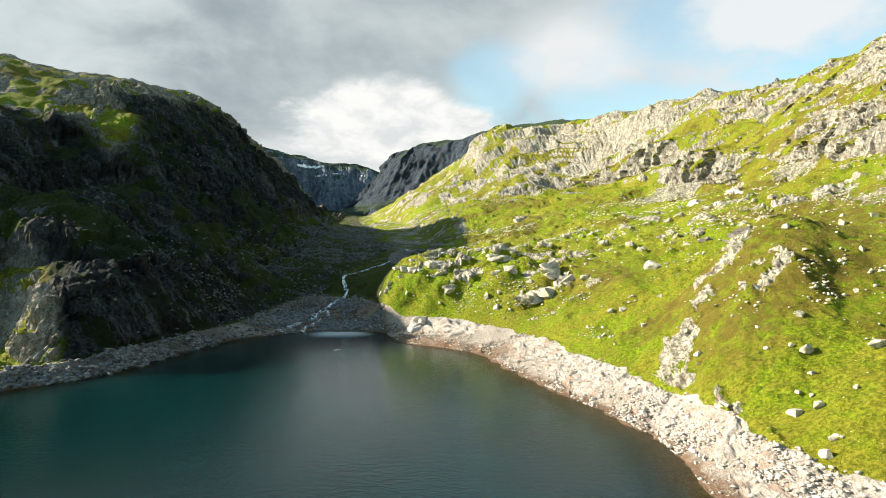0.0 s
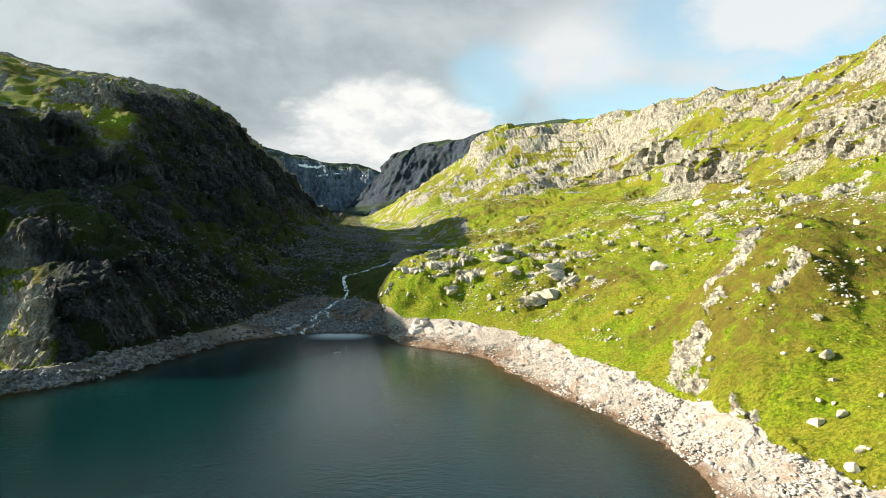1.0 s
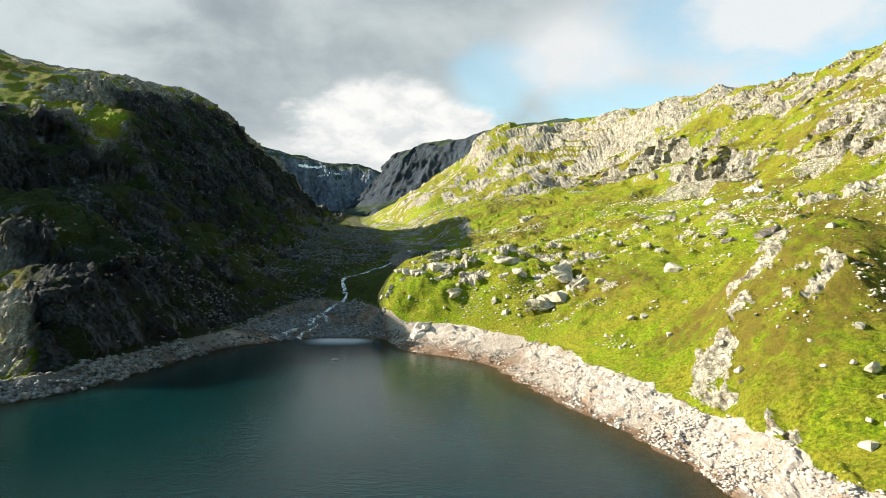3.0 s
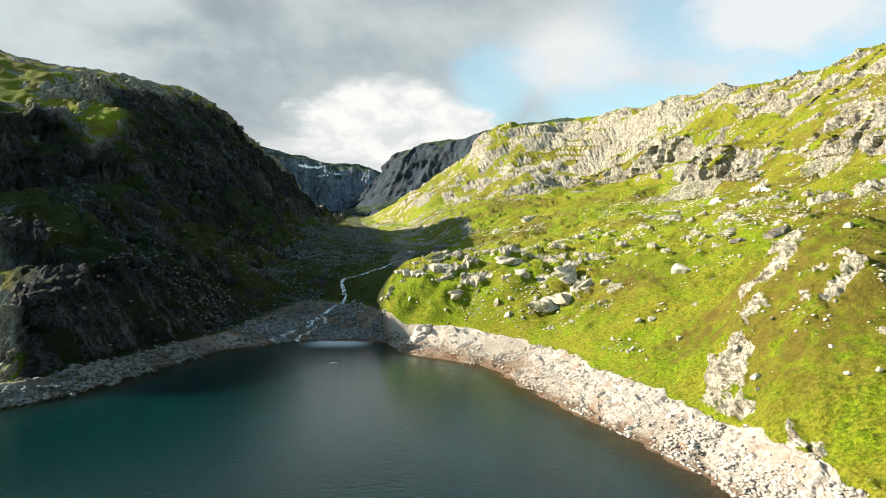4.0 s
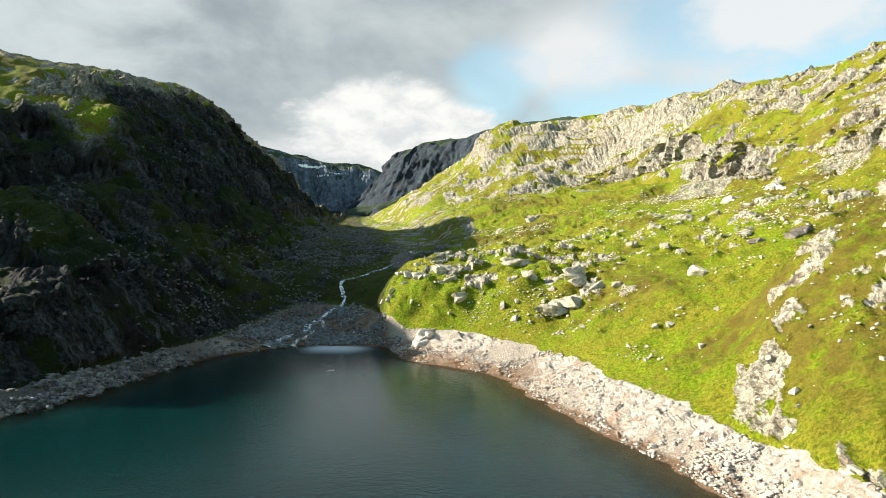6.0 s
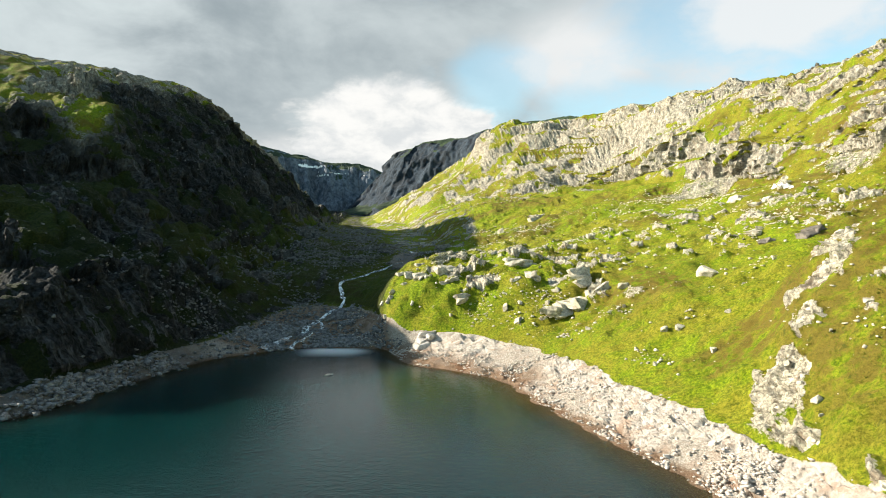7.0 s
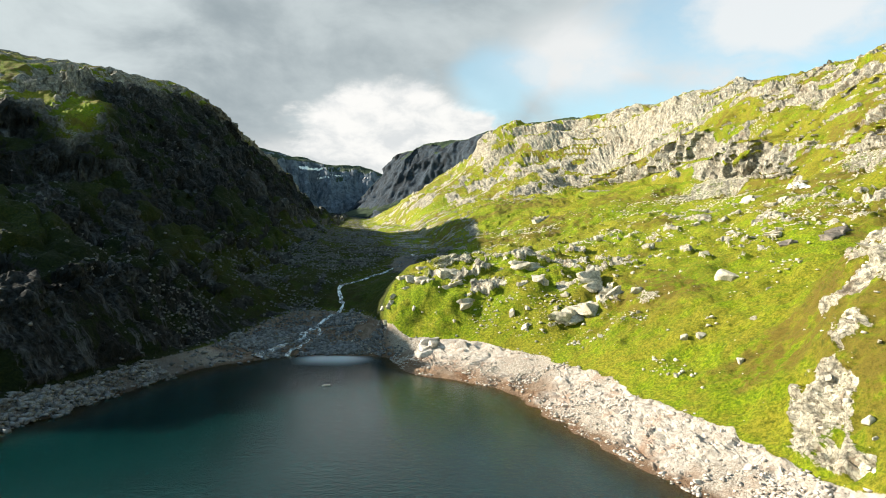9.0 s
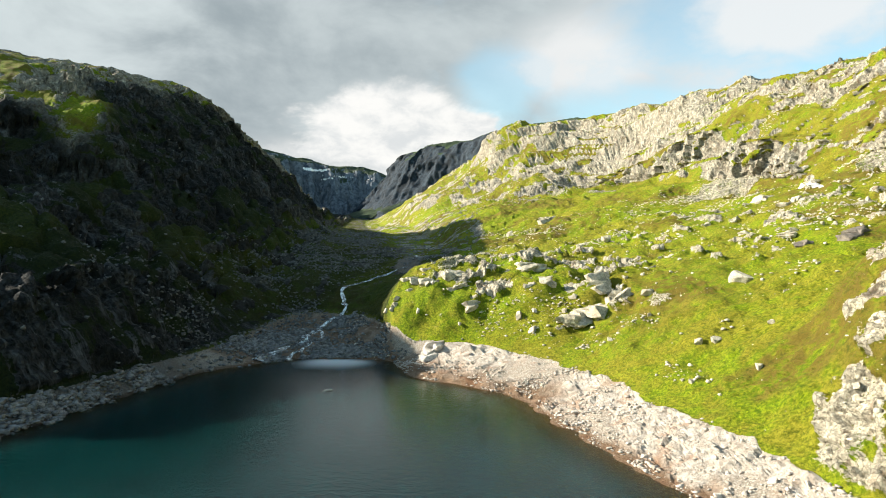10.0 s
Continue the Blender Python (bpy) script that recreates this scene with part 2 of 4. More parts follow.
    shingle = n.mix(n.span(pebble.outputs["Distance"], 0.1, 0.75), (0.51, 0.465, 0.40), (0.31, 0.26, 0.21))
    shingle = n.mix(n.span(n.noise(at, 0.12, 4.0), 0.50, 0.70, 0.0, 0.7), shingle, (0.32, 0.225, 0.16))
    # west shingle darkened: shade under the wall painted into its colour
    shingle = n.mix(n.math("MULTIPLY", moss_shade, 0.8), shingle, n.mix(fine, (0.03, 0.03, 0.03), (0.10, 0.10, 0.098)))
    shingle = n.mix(n.span(fine, 0.55, 0.7, 0.0, 0.4), shingle, (0.52, 0.47, 0.42))
    shingle = n.mix(1.0, shingle, n.mix(wet, (1.0, 1.0, 1.0), (0.40, 0.27, 0.18)), "MULTIPLY")
    slab = n.mix(n.span(n.noise(at, 0.35, 6.0, 0.65, 0.4), 0.36, 0.66), (0.35, 0.30, 0.25), (0.57, 0.52, 0.46))
    slab = n.mix(n.span(n.noise(at, 0.09, 5.0, 0.6, 0.6), 0.54, 0.64, 0.0, 0.8), slab, (0.36, 0.245, 0.175))
    slab = n.mix(1.0, slab, n.mix(wet, (1.0, 1.0, 1.0), (0.40, 0.27, 0.18)), "MULTIPLY")
    shingle = n.mix(n.span(n.field("ledge"), 0.3, 0.7, 0.0, 0.85), shingle, slab)
    c = n.mix(n.span(n.math("ADD", rubble, n.math("MULTIPLY", n.math("SUBTRACT", tuft, 0.5), 0.7)), 0.40, 0.60), c, shingle)
    crack = n.add("ShaderNodeTexVoronoi", {"Vector": n.mix(0.12, at, n.noise(at, 0.3, 3.0, 0.5, 0.0, 1), "LINEAR_LIGHT"), "Scale": 0.16, "Randomness": 1.0})
    crack.feature = "DISTANCE_TO_EDGE"
    split = n.span(crack.outputs["Distance"], 0.0, 0.10)
    bump = n.math("ADD", n.math("MULTIPLY", tuft, 0.7), n.math("MULTIPLY", fine, 0.35))
    bump = n.math("ADD", bump, n.math("MULTIPLY", n.math("MULTIPLY", rock, split), 0.22))
    bump = n.math("ADD", bump, n.math("MULTIPLY", rock, n.math("MULTIPLY", shade, 0.5)))
    finish(n, c, 0.92, bump, 1.0, 1.5, 0.12)
    return m


def stone_material(name, dark, pale, warm):
    m, n = material(name)
    obj = n.add("ShaderNodeNewGeometry")
    at = obj.outputs["Position"]
    c = rock_colour(n, at, dark, pale, warm)
    vary = n.span(n.add("ShaderNodeNewGeometry").outputs["Random Per Island"], 0.0, 1.0, 0.75, 1.15, False)
    grey = n.add("ShaderNodeCombineColor", inputs={"Red": vary, "Green": vary, "Blue": vary}).outputs[0]
    c = n.mix(1.0, c, grey, "MULTIPLY")
    relief = n.math("ADD", n.math("MULTIPLY", n.noise(at, 0.7, 6.0, 0.68, 0.4), 1.2), n.math("MULTIPLY", n.noise(at, 2.4, 6.0, 0.68), 0.5))
    finish(n, c, 0.88, relief, 0.6, 0.3, 0.2)
    return m


def far_rock_material(name, tone, blue=1.28):
    """Far cliffs, mossy on the gentler ground, with haze put into the rock's blue; tone: how pale the rock is."""
    m, n = material(name)
    geo = n.add("ShaderNodeNewGeometry")
    at = geo.outputs["Position"]
    rock = n.field("rock")
    big = n.noise(at, 0.010, 6.0, 0.6, 0.4)
    small = n.noise(at, 0.07, 6.0, 0.65, 0.4)
    tall = n.add("ShaderNodeMapping", {"Vector": at, "Scale": (1.0, 1.0, 0.2)}).outputs[0]
    streak = n.noise(tall, 0.035, 6.0, 0.68, 0.3)
    # blue cast of the stone stands in for haze
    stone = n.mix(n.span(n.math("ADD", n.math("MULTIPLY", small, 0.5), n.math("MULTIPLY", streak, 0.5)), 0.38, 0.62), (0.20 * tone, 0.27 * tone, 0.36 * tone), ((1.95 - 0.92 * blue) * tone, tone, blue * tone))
    moss_shade = n.mix(n.span(small, 0.3, 0.7), (0.014, 0.027, 0.014), (0.032, 0.050, 0.022))
    c = n.mix(n.span(n.math("ADD", rock, n.math("MULTIPLY", n.math("SUBTRACT", small, 0.5), 1.2)), 0.35, 0.6), moss_shade, stone)
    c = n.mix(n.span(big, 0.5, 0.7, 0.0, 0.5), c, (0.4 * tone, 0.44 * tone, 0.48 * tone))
    finish(n, c, 0.9, small, 0.8, 3.0, 0.15)
    return m


def snow_material():
    m, n = material("old_snow")
    at = n.add("ShaderNodeNewGeometry").outputs["Position"]
    c = n.mix(n.span(n.noise(at, 0.25, 5.0), 0.4, 0.7), (0.92, 0.89, 0.85), (0.78, 0.75, 0.71))
    finish(n, c, 0.7, n.noise(at, 0.6, 4.0), 0.4, 0.3, 0.3)
    return m


def water_material():
    m, n = material("lake_water")
    at = n.add("ShaderNodeNewGeometry").outputs["Position"]
    depth = n.field("depth")
    calm = n.field("calm")
    cloud_gleam = n.field("cloud_gleam")
    streak = n.add("ShaderNodeMapping", inputs={"Vector": at, "Scale": (0.75, 1.0, 1.0), "Rotation": (0, 0, radians(18))}).outputs[0]
    wave = n.math("ADD", n.math("MULTIPLY", n.noise(streak, 0.5, 2.0, 0.6, 0.3), 0.7), n.math("MULTIPLY", n.noise(streak, 1.4, 3.0, 0.6), 0.45))
    gust = n.noise(at, 0.012, 3.0, 0.5)
    deep = n.mix(n.span(gust, 0.35, 0.65), (0.0008, 0.0124, 0.0132), (0.0014, 0.0176, 0.0186))
    # gleam of bright cloud on the water, painted in as a pale colour
    deep = n.mix(cloud_gleam, deep, (0.72, 0.74, 0.74))
    normal = n.add("ShaderNodeBump", inputs={"Height": wave, "Strength": n.math("SUBTRACT", 0.38, n.math("MULTIPLY", calm, 0.34)), "Distance": 0.35}).outputs[0]
    body = n.add("ShaderNodeBsdfPrincipled", inputs={"Base Color": deep, "Roughness": n.math("SUBTRACT", 0.09, n.math("MULTIPLY", calm, 0.06)), "IOR": 1.33, "Specular IOR Level": 0.33, "Normal": normal, "Subsurface Weight": 1.0, "Subsurface Radius": (0.5, 1.0, 1.0), "Subsurface Scale": 16.0})
    body.subsurface_method = "BURLEY"
    clear = n.add("ShaderNodeBsdfTransparent", inputs={"Color": (0.72, 0.70, 0.50, 1)})
    both = n.add("ShaderNodeMixShader", inputs={0: n.math("MULTIPLY", n.span(depth, 0.0, 2.6, 0.62, 0.0), n.math("SUBTRACT", 1.0, calm)), 1: body.outputs[0], 2: clear.outputs[0]})
    n.add("ShaderNodeOutputMaterial", inputs={"Surface": both.outputs[0]})
    return m


GROUND = ground_material()
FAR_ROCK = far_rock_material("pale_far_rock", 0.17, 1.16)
# cloud shade over this mountain put into a darker, bluer rock colour
SHADED_FAR_ROCK = far_rock_material("shaded_far_rock", 0.050, 1.36)
SNOW = snow_material()
WATER = water_material()
# darker stone copies for the shaded side, the shade put into their colour
SHADED_STONE = stone_material("shaded_shore_stone", (0.040, 0.040, 0.041), (0.27, 0.27, 0.268), (0.13, 0.122, 0.11))
SHADED_SLOPE_STONE = stone_material("shaded_slope_stone", (0.035, 0.036, 0.034), (0.20, 0.202, 0.195), (0.08, 0.078, 0.07))
STONE = stone_material("pale_weathered_gneiss", (0.16, 0.142, 0.108), (0.56, 0.51, 0.395), (0.33, 0.275, 0.195))
PALE_STONE = stone_material("bleached_stone", (0.30, 0.268, 0.205), (0.68, 0.625, 0.495), (0.45, 0.385, 0.28))
BROWN_STONE = stone_material("dark_brown_gneiss", (0.07, 0.06, 0.05), (0.20, 0.172, 0.145), (0.12, 0.095, 0.075))
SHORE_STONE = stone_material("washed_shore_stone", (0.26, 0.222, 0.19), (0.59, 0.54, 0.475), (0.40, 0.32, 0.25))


# ---- the valley: lines that run along it, as (distance, offset, height) ----
VALLEY = (
    ("plateau_west", ((-700, -900, 220), (200, -860, 130), (400, -850, 200), (700, -760, 318), (900, -700, 300), (1050, -600, 190), (1300, -600, 120), (2600, -900, 140))),
    # crest from 200 to 520 is unseen; heights shaped for the shade it throws
    ("crest_west", ((-700, -420, 110), (200, -400, 46), (300, -400, 60), (345, -400, 120), (430, -400, 167), (455, -400, 169), (520, -398, 175), (565, -398, 196), (628, -403, 233), (700, -398, 246), (827, -366, 262), (895, -332, 226), (1000, -298, 178), (1110, -268, 121), (1300, -330, 112), (2600, -700, 125))),
    ("upper_wall_west", ((-700, -330, 80), (240, -290, 36), (290, -288, 52), (330, -285, 74), (380, -296, 92), (430, -306, 98), (505, -308, 112), (536, -306, 156), (580, -320, 182), (636, -336, 204), (827, -338, 232), (895, -312, 200), (1000, -282, 158), (1110, -258, 116), (1300, -312, 110), (2600, -620, 115))),
    ("wall_west", ((-700, -270, 55), (240, -235, 46), (300, -236, 52), (350, -240, 70), (416, -262, 90), (550, -260, 110), (700, -285, 165), (830, -292, 186), (900, -275, 160), (1000, -262, 138), (1110, -250, 112), (1300, -298, 108), (2600, -560, 112))),
    ("wall_foot_west", ((-700, -230, 30), (140, -225, 34), (240, -200, 36), (285, -188, 41), (350, -188, 56), (420, -182, 45), (532, -175, 53), (700, -187, 73), (830, -208, 89), (1000, -234, 104), (1110, -240, 107), (1300, -286, 107), (2600, -520, 110))),
    ("scree_top_west", ((-700, -205, 9), (140, -212, 9), (238, -183, 9), (260, -170, 9), (294, -160, 9), (363, -152, 9), (400, -148, 9), (450, -142, 12), (480, -130, 18), (515, -122, 35), (570, -124, 48), (700, -142, 66), (830, -168, 80), (1000, -204, 93), (1300, -262, 104), (2600, -490, 108))),
    ("shore_west", ((-700, -190, 0), (100, -212, 0), (224, -175, 0), (240, -164, 0), (260, -154, 0), (303, -149, 0), (353, -140, 0), (375, -130, 0), (403, -112, 0.3), (440, -107, 6), (475, -110, 15), (498, -108, 26), (520, -105, 35), (585, -84, 48), (700, -102, 62), (1000, -162, 88), (1300, -225, 104), (2600, -460, 108))),
    ("thalweg", ((-700, -40, -4), (-500, -40, -14), (340, -60, -12), (388, -75, -6), (401, -76, -3), (409, -76, 0.5), (440, -88, 6), (475, -95, 15), (495, -97, 24), (515, -98, 34), (535, -92, 38), (560, -66, 47), (640, -62, 53), (700, -72, 61), (1000, -132, 86), (1300, -207, 103), (1600, -275, 105), (2600, -440, 107))),
    ("shore_east", ((-700, 70, 0), (60, 66, 0), (100, 60, 0), (142, 59, 0), (176, 60, 0), (202, 53.5, 0), (236, 40.6, 0), (285, 22, 0), (325, 10, 0), (347, -14, 0), (364, -38, 0), (401, -50, 0.4), (413, -55, 5), (440, -66, 12), (475, -80, 18), (498, -84, 28), (520, -82, 36), (575, -47, 51), (700, -42, 63), (1000, -102, 88), (1300, -182, 108), (2600, -410, 110))),
    ("grass_edge_east", ((-700, 100, 9), (60, 104, 9), (129, 89, 9), (140, 82, 9), (172, 77, 9), (209, 73, 9), (243, 64, 9), (315, 45, 9), (365, 20, 10), (388, -8, 11), (402, -38, 12), (415, -52, 24), (430, -53, 33), (445, -49, 39), (462, -42, 46), (490, -36, 47), (560, -31, 51), (665, -10, 68), (830, -30, 96), (1000, -74, 102), (1200, -125, 108), (1300, -155, 112), (1600, -230, 118), (2600, -380, 120))),
    ("bench_east", ((-700, 160, 34), (60, 150, 32), (140, 118, 28), (220, 108, 31), (272, 95, 28), (346, 104, 45), (385, 68, 40), (416, 58, 44), (470, 48, 53), (540, 45, 62), (665, 28, 77), (830, 32, 117), (1000, 4, 140), (1200, -85, 146), (1300, -120, 152), (1600, -180, 150), (2600, -300, 160))),
    ("slope_east", ((-700, 220, 62), (60, 215, 62), (220, 190, 60), (300, 186, 66), (346, 172, 66), (416, 135, 67), (537, 120, 76), (665, 108, 96), (830, 100, 128), (1000, 90, 150), (1300, -2, 226), (1600, -60, 220), (2600, -200, 230))),
    ("cliff_foot_east", ((-700, 300, 95), (300, 275, 108), (499, 272, 126), (590, 250, 119), (731, 220, 145), (897, 190, 156), (960, 192, 160), (1080, 130, 190), (1300, 26, 286), (1600, 20, 270), (2600, -100, 320))),
    ("cliff_east", ((-700, 350, 165), (300, 330, 170), (499, 312, 180), (600, 298, 178), (731, 282, 205), (960, 246, 206), (1120, 196, 258), (1300, 92, 312), (1600, 80, 310), (2600, 0, 380))),
    ("crest_east", ((-700, 400, 215), (60, 400, 235), (400, 396, 234), (560, 384, 247), (625, 358, 242), (700, 362, 252), (864, 372, 279), (1000, 310, 297), (1120, 252, 303), (1250, 192, 304), (1400, 190, 306), (1600, 160, 330), (2600, 100, 400))),
    ("plateau_east", ((-700, 900, 250), (400, 860, 262), (864, 850, 285), (1250, 700, 330), (2600, 700, 400))),
)
COLUMNS = (64, 110, 100, 90, 74, 48, 12, 12, 50, 110, 80, 80, 96, 84, 16)

rows_y = [-700.0]
while rows_y[-1] < 2600:
    y = rows_y[-1]
    step = 30 if y < 60 else 5 if y < 118 else 1.15 if y < 300 else 1.4 if y < 480 else 1.8 if y < 700 else 2.7 if y < 1000 else 5 if y < 1400 else 25
    rows_y.append(y + step)
rows_y = np.array(rows_y)
knots = np.arange(len(VALLEY), dtype=float)
cols_v = np.concatenate([np.linspace(k, k + 1, c, endpoint=False) for k, c in enumerate(COLUMNS)] + [[len(COLUMNS)]])
line_x = np.array([curve(rows_y, [p[0] for p in line], [p[1] for p in line]) for _, line in VALLEY])
line_z = np.array([curve(rows_y, [p[0] for p in line], [p[2] for p in line]) for _, line in VALLEY])
X = np.array([curve(cols_v, knots, line_x[:, i]) for i in range(len(rows_y))])
Z = np.array([curve(cols_v, knots, line_z[:, i]) for i in range(len(rows_y))])
Y = np.repeat(rows_y[:, None], len(cols_v), 1)
V = np.repeat(cols_v[None, :], len(rows_y), 0)
SHORE_W, BED, SHORE_E, GRASS_E, BENCH, SLOPE_E, FOOT_E, CLIFF_E, CREST_E = 6, 7, 8, 9, 10, 11, 12, 13, 14


def mound(cx, cy, rx, ry, turn, high, power=1.0):
    """The height of a rounded hillock."""
    c, s = math.cos(radians(turn)), math.sin(radians(turn))
    a, b = ((X - cx) * c + (Y - cy) * s) / rx, (-(X - cx) * s + (Y - cy) * c) / ry
    return high * np.exp(-(a * a + b * b) ** power)


land = smooth(Z, 3, 14)
# the upper valley climbs towards the headwall
Z += 0.078 * np.maximum(Y - 1300, 0)
# the rocky knoll over the shore, the lit knob of the west shore, the spur by the stream
knoll = mound(156, 258, 52, 58, -25, 17, 1.7)
Z += knoll * land
knoll = knoll + mound(113, 238, 27, 68, -28, 13, 1.8)
Z += mound(113, 238, 27, 68, -28, 13, 1.8) * land
knob = mound(-205, 270, 27, 22, 20, 9.5, 1.6)
Z += knob * land
# a hollow south-west of the knob, so that its flank turns to the sun
hollow = mound(-229, 252, 80, 42, -50, 60, 1.6)
Z = np.where(hollow > 0.3, np.maximum(Z - hollow * land, np.minimum(Z, 6.0)), Z)
Z += mound(-14, 458, 34, 26, 0, 5, 1.2) * land
for cx, cy, r, h in ((-47, 438, 8, 3), (-30, 421, 9, 3.5), (-4, 434, 11, 3.5), (14, 412, 9, 3), (30, 446, 12, 3.5), (-18, 404, 7, 2.5), (52, 398, 10, 3)):
    Z += mound(cx, cy, r, r * 0.8, 0, h, 1.3) * land
Z += mound(40, 425, 26, 26, 0, 4, 1.2) * land
Z += mound(112, 640, 30, 24, 0, 6, 1.2) * land
# rolling ground
flat = 0 * Z
roll = smooth(Z, 2, 20)
meadow = smooth(V, 9.0, 9.5) * (1 - smooth(V, 11.7, 12.2))
Z += roll * (3.0 * fbm(X, Y, flat, 75, 3, 11) + 1.5 * fbm(X, Y, flat, 22, 3, 21))
humps = np.maximum(fbm(X, Y, flat, 27, 2, 23), -0.15) + 0.55 * np.maximum(fbm(X, Y, flat, 13, 2, 24), -0.05)
Z += meadow * roll * 3.4 * humps * smooth(Y, 250, 330)
steep_w = smooth(V, 0.95, 1.2) * (1 - smooth(V, 4.0, 4.9))
low_e = 11.5 - 1.9 * smooth(Y, 740, 960)
steep_e = smooth(V, low_e, low_e + 0.6) * (1 - smooth(V, 14.3, 15.0))
cliffs = np.maximum(steep_w, steep_e) * smooth(Y, 150, 240)
cliffs = cliffs * (1 - mound(-245, 280, 55, 48, 0, 0.85, 1.5))
Z += cliffs * ((7.0 + 9.0 * smooth(Y, 780, 900) * (V > 8) * (1 - smooth(V, 12.5, 13.5))) * fbm(X, Y, Z * 0.5, 95, 3, 31) + 2.5 * fbm(X, Y, Z * 0.5, 30, 3, 33))
# ledges: the rock breaks in steps that wander up and down and dip along the valley
lift = Z + 0.10 * (Y - 500) * steep_e - 0.16 * (Y - 500) * steep_w + 13 * fbm(X, Y, flat, 120, 3, 41) + 4 * fbm(X, Y, flat, 30, 2, 43)
for rise, share in ((34.0, 0.8), (12.5, 0.65)):
    f = lift / rise - np.floor(lift / rise)
    Z += cliffs * (1 - smooth(Y, 760, 900) * (1 - smooth(V, 11.6, 12.2)) * (V > 8)) * share * rise * (np.clip((f - 0.5) * 2.6 + 0.5, 0, 1) - f) * (0.25 + 0.75 * smooth(fbm(X, Y, flat, 80, 2, int(rise)), -0.35, 0.25))
top_w = (1 - smooth(V, 0.9, 1.3)) * smooth(Y, 300, 420)
high_w = (1 - smooth(V, 1.9, 2.3)) * smooth(Y, 440, 520)
Z += high_w * (1 - top_w) * (5.0 * fbm(X, Y, flat, 34, 3, 46) + 2.0 * (ridged(X, Y, flat, 15, 3, 45) - 0.5)) + top_w * (5.0 * fbm(X, Y, flat, 60, 4, 47) + 3.0 * (ridged(X, Y, flat, 26, 3, 48) - 0.5))
# the crest lines break up into humps
near_crest = np.exp(-((V - 14) / 0.3) ** 2) + np.exp(-((V - 1) / 0.3) ** 2)
Z += near_crest * (3.5 * fbm(X, Y, flat, 40, 4, 51))
# the lower cliffs of the east side stand upright under a shelf; buttresses break them into lit and shaded corners
edge_v = 12.0 - 0.5 * smooth(Y, 790, 900)
shelf = smooth(V, edge_v, edge_v + 0.34) * (1 - smooth(V, edge_v + 0.4, edge_v + 1.15)) * smooth(Y, 400, 470) * (1 - smooth(Y, 1060, 1180))
gate = (0.35 + 0.65 * smooth(fbm(X, Y, flat, 70, 3, 61), -0.35, 0.25)) * (0.5 + 0.5 * smooth(Y, 560, 680))
X = X - shelf * gate * (17 + 6 * smooth(Y, 600, 850))


def corners(length, seed, wander):
    """Steps out of the slope that face down the valley and fall back slowly up the valley, from 0 to 1."""
    u = (Y + 0.35 * X + wander * fbm(X, Y, Z * 0.5, length * 1.4, 3, seed)) / length
    return 1 - (u - np.floor(u))


X = X - (shelf * gate * (8.0 * corners(43, 63, 20) + 3.5 * corners(16, 65, 9)) + 3.2 * steep_e * (1 - shelf) * corners(29, 67, 16) * smooth(fbm(X, Y, Z, 50, 2, 69), -0.2, 0.3)) * smooth(Y, 300, 400) * (1 - smooth(Y, 1200, 1400))


def normals(X, Y, Z):
    gx = [np.gradient(a, axis=1) for a in (X, Y, Z)]
    gy = [np.gradient(a, axis=0) for a in (X, Y, Z)]
    nx, ny, nz = gx[1] * gy[2] - gx[2] * gy[1], gx[2] * gy[0] - gx[0] * gy[2], gx[0] * gy[1] - gx[1] * gy[0]
    size = np.sqrt(nx * nx + ny * ny + nz * nz) + 1e-9
    return nx / size, ny / size, nz / size


nx, ny, nz = normals(X, Y, Z)
# where stones lie bare: the drained shore, the stream's delta, a gravel fan far up the valley
band = smooth(V, 5.0, 5.25) * (1 - smooth(V + 0.10 * fbm(X, Y, flat, 13, 4, 55), 8.93, 9.01)) * (1 - smooth(Z + 2.5 * fbm(X, Y, flat, 20, 3, 56), 14, 20)) * (1 - smooth(Y, 488, 505))
bar = np.exp(-(((X + 60) / 13) ** 2 + ((Y - 585) / 62) ** 2) ** 2)
fan = np.exp(-(((X + 70 + 0.14 * (Y - 950)) / 46) ** 2 + ((Y - 980) / 190) ** 2) ** 1.5) * smooth(fbm(X, Y, flat, 60, 3, 57), -0.6, 0.2)
scree = smooth(fbm(X, Y, flat, 46, 4, 59), 0.12, 0.45) * smooth(V, 11.2, 11.7) * (1 - smooth(V, 12.0, 12.3)) * 0.8
streaks = fbm(X + 0.5 * Z, Y, Z * 1.6, 42, 4, 71)
far_e = smooth(Y, 780, 900) * smooth(V, 9.2, 9.6)
bare = smooth(0.57 + 0.06 * far_e - nz + (0.30 + 0.12 * far_e) * streaks, -0.02, 0.16)
knoll_edge = np.full(X.shape, 1e9)
for (ax, ay), (bx, by) in (((138, 298), (112, 262)), ((112, 262), (98, 244)), ((98, 244), (82, 231)), ((82, 231), (75, 214)), ((75, 214), (77, 190)), ((77, 190), (79, 150)), ((111, 230), (107, 219))):
    t = np.clip(((X - ax) * (bx - ax) + (Y - ay) * (by - ay)) / ((bx - ax) ** 2 + (by - ay) ** 2), 0, 1)
    knoll_edge = np.minimum(knoll_edge, np.hypot(X - ax - t * (bx - ax), Y - ay - t * (by - ay)))
along, across = 0.45 * (0.57 * X + 0.82 * Y), 0.82 * X - 0.57 * Y
gaps = 0.6 * fbm(across, along, Z, 10, 4, 73) + 0.6 * fbm(across, along, Z * 0.4, 4.5, 3, 72) + 0.3 * np.exp(-((X - 80) ** 2 + (Y - 221) ** 2) / 120)
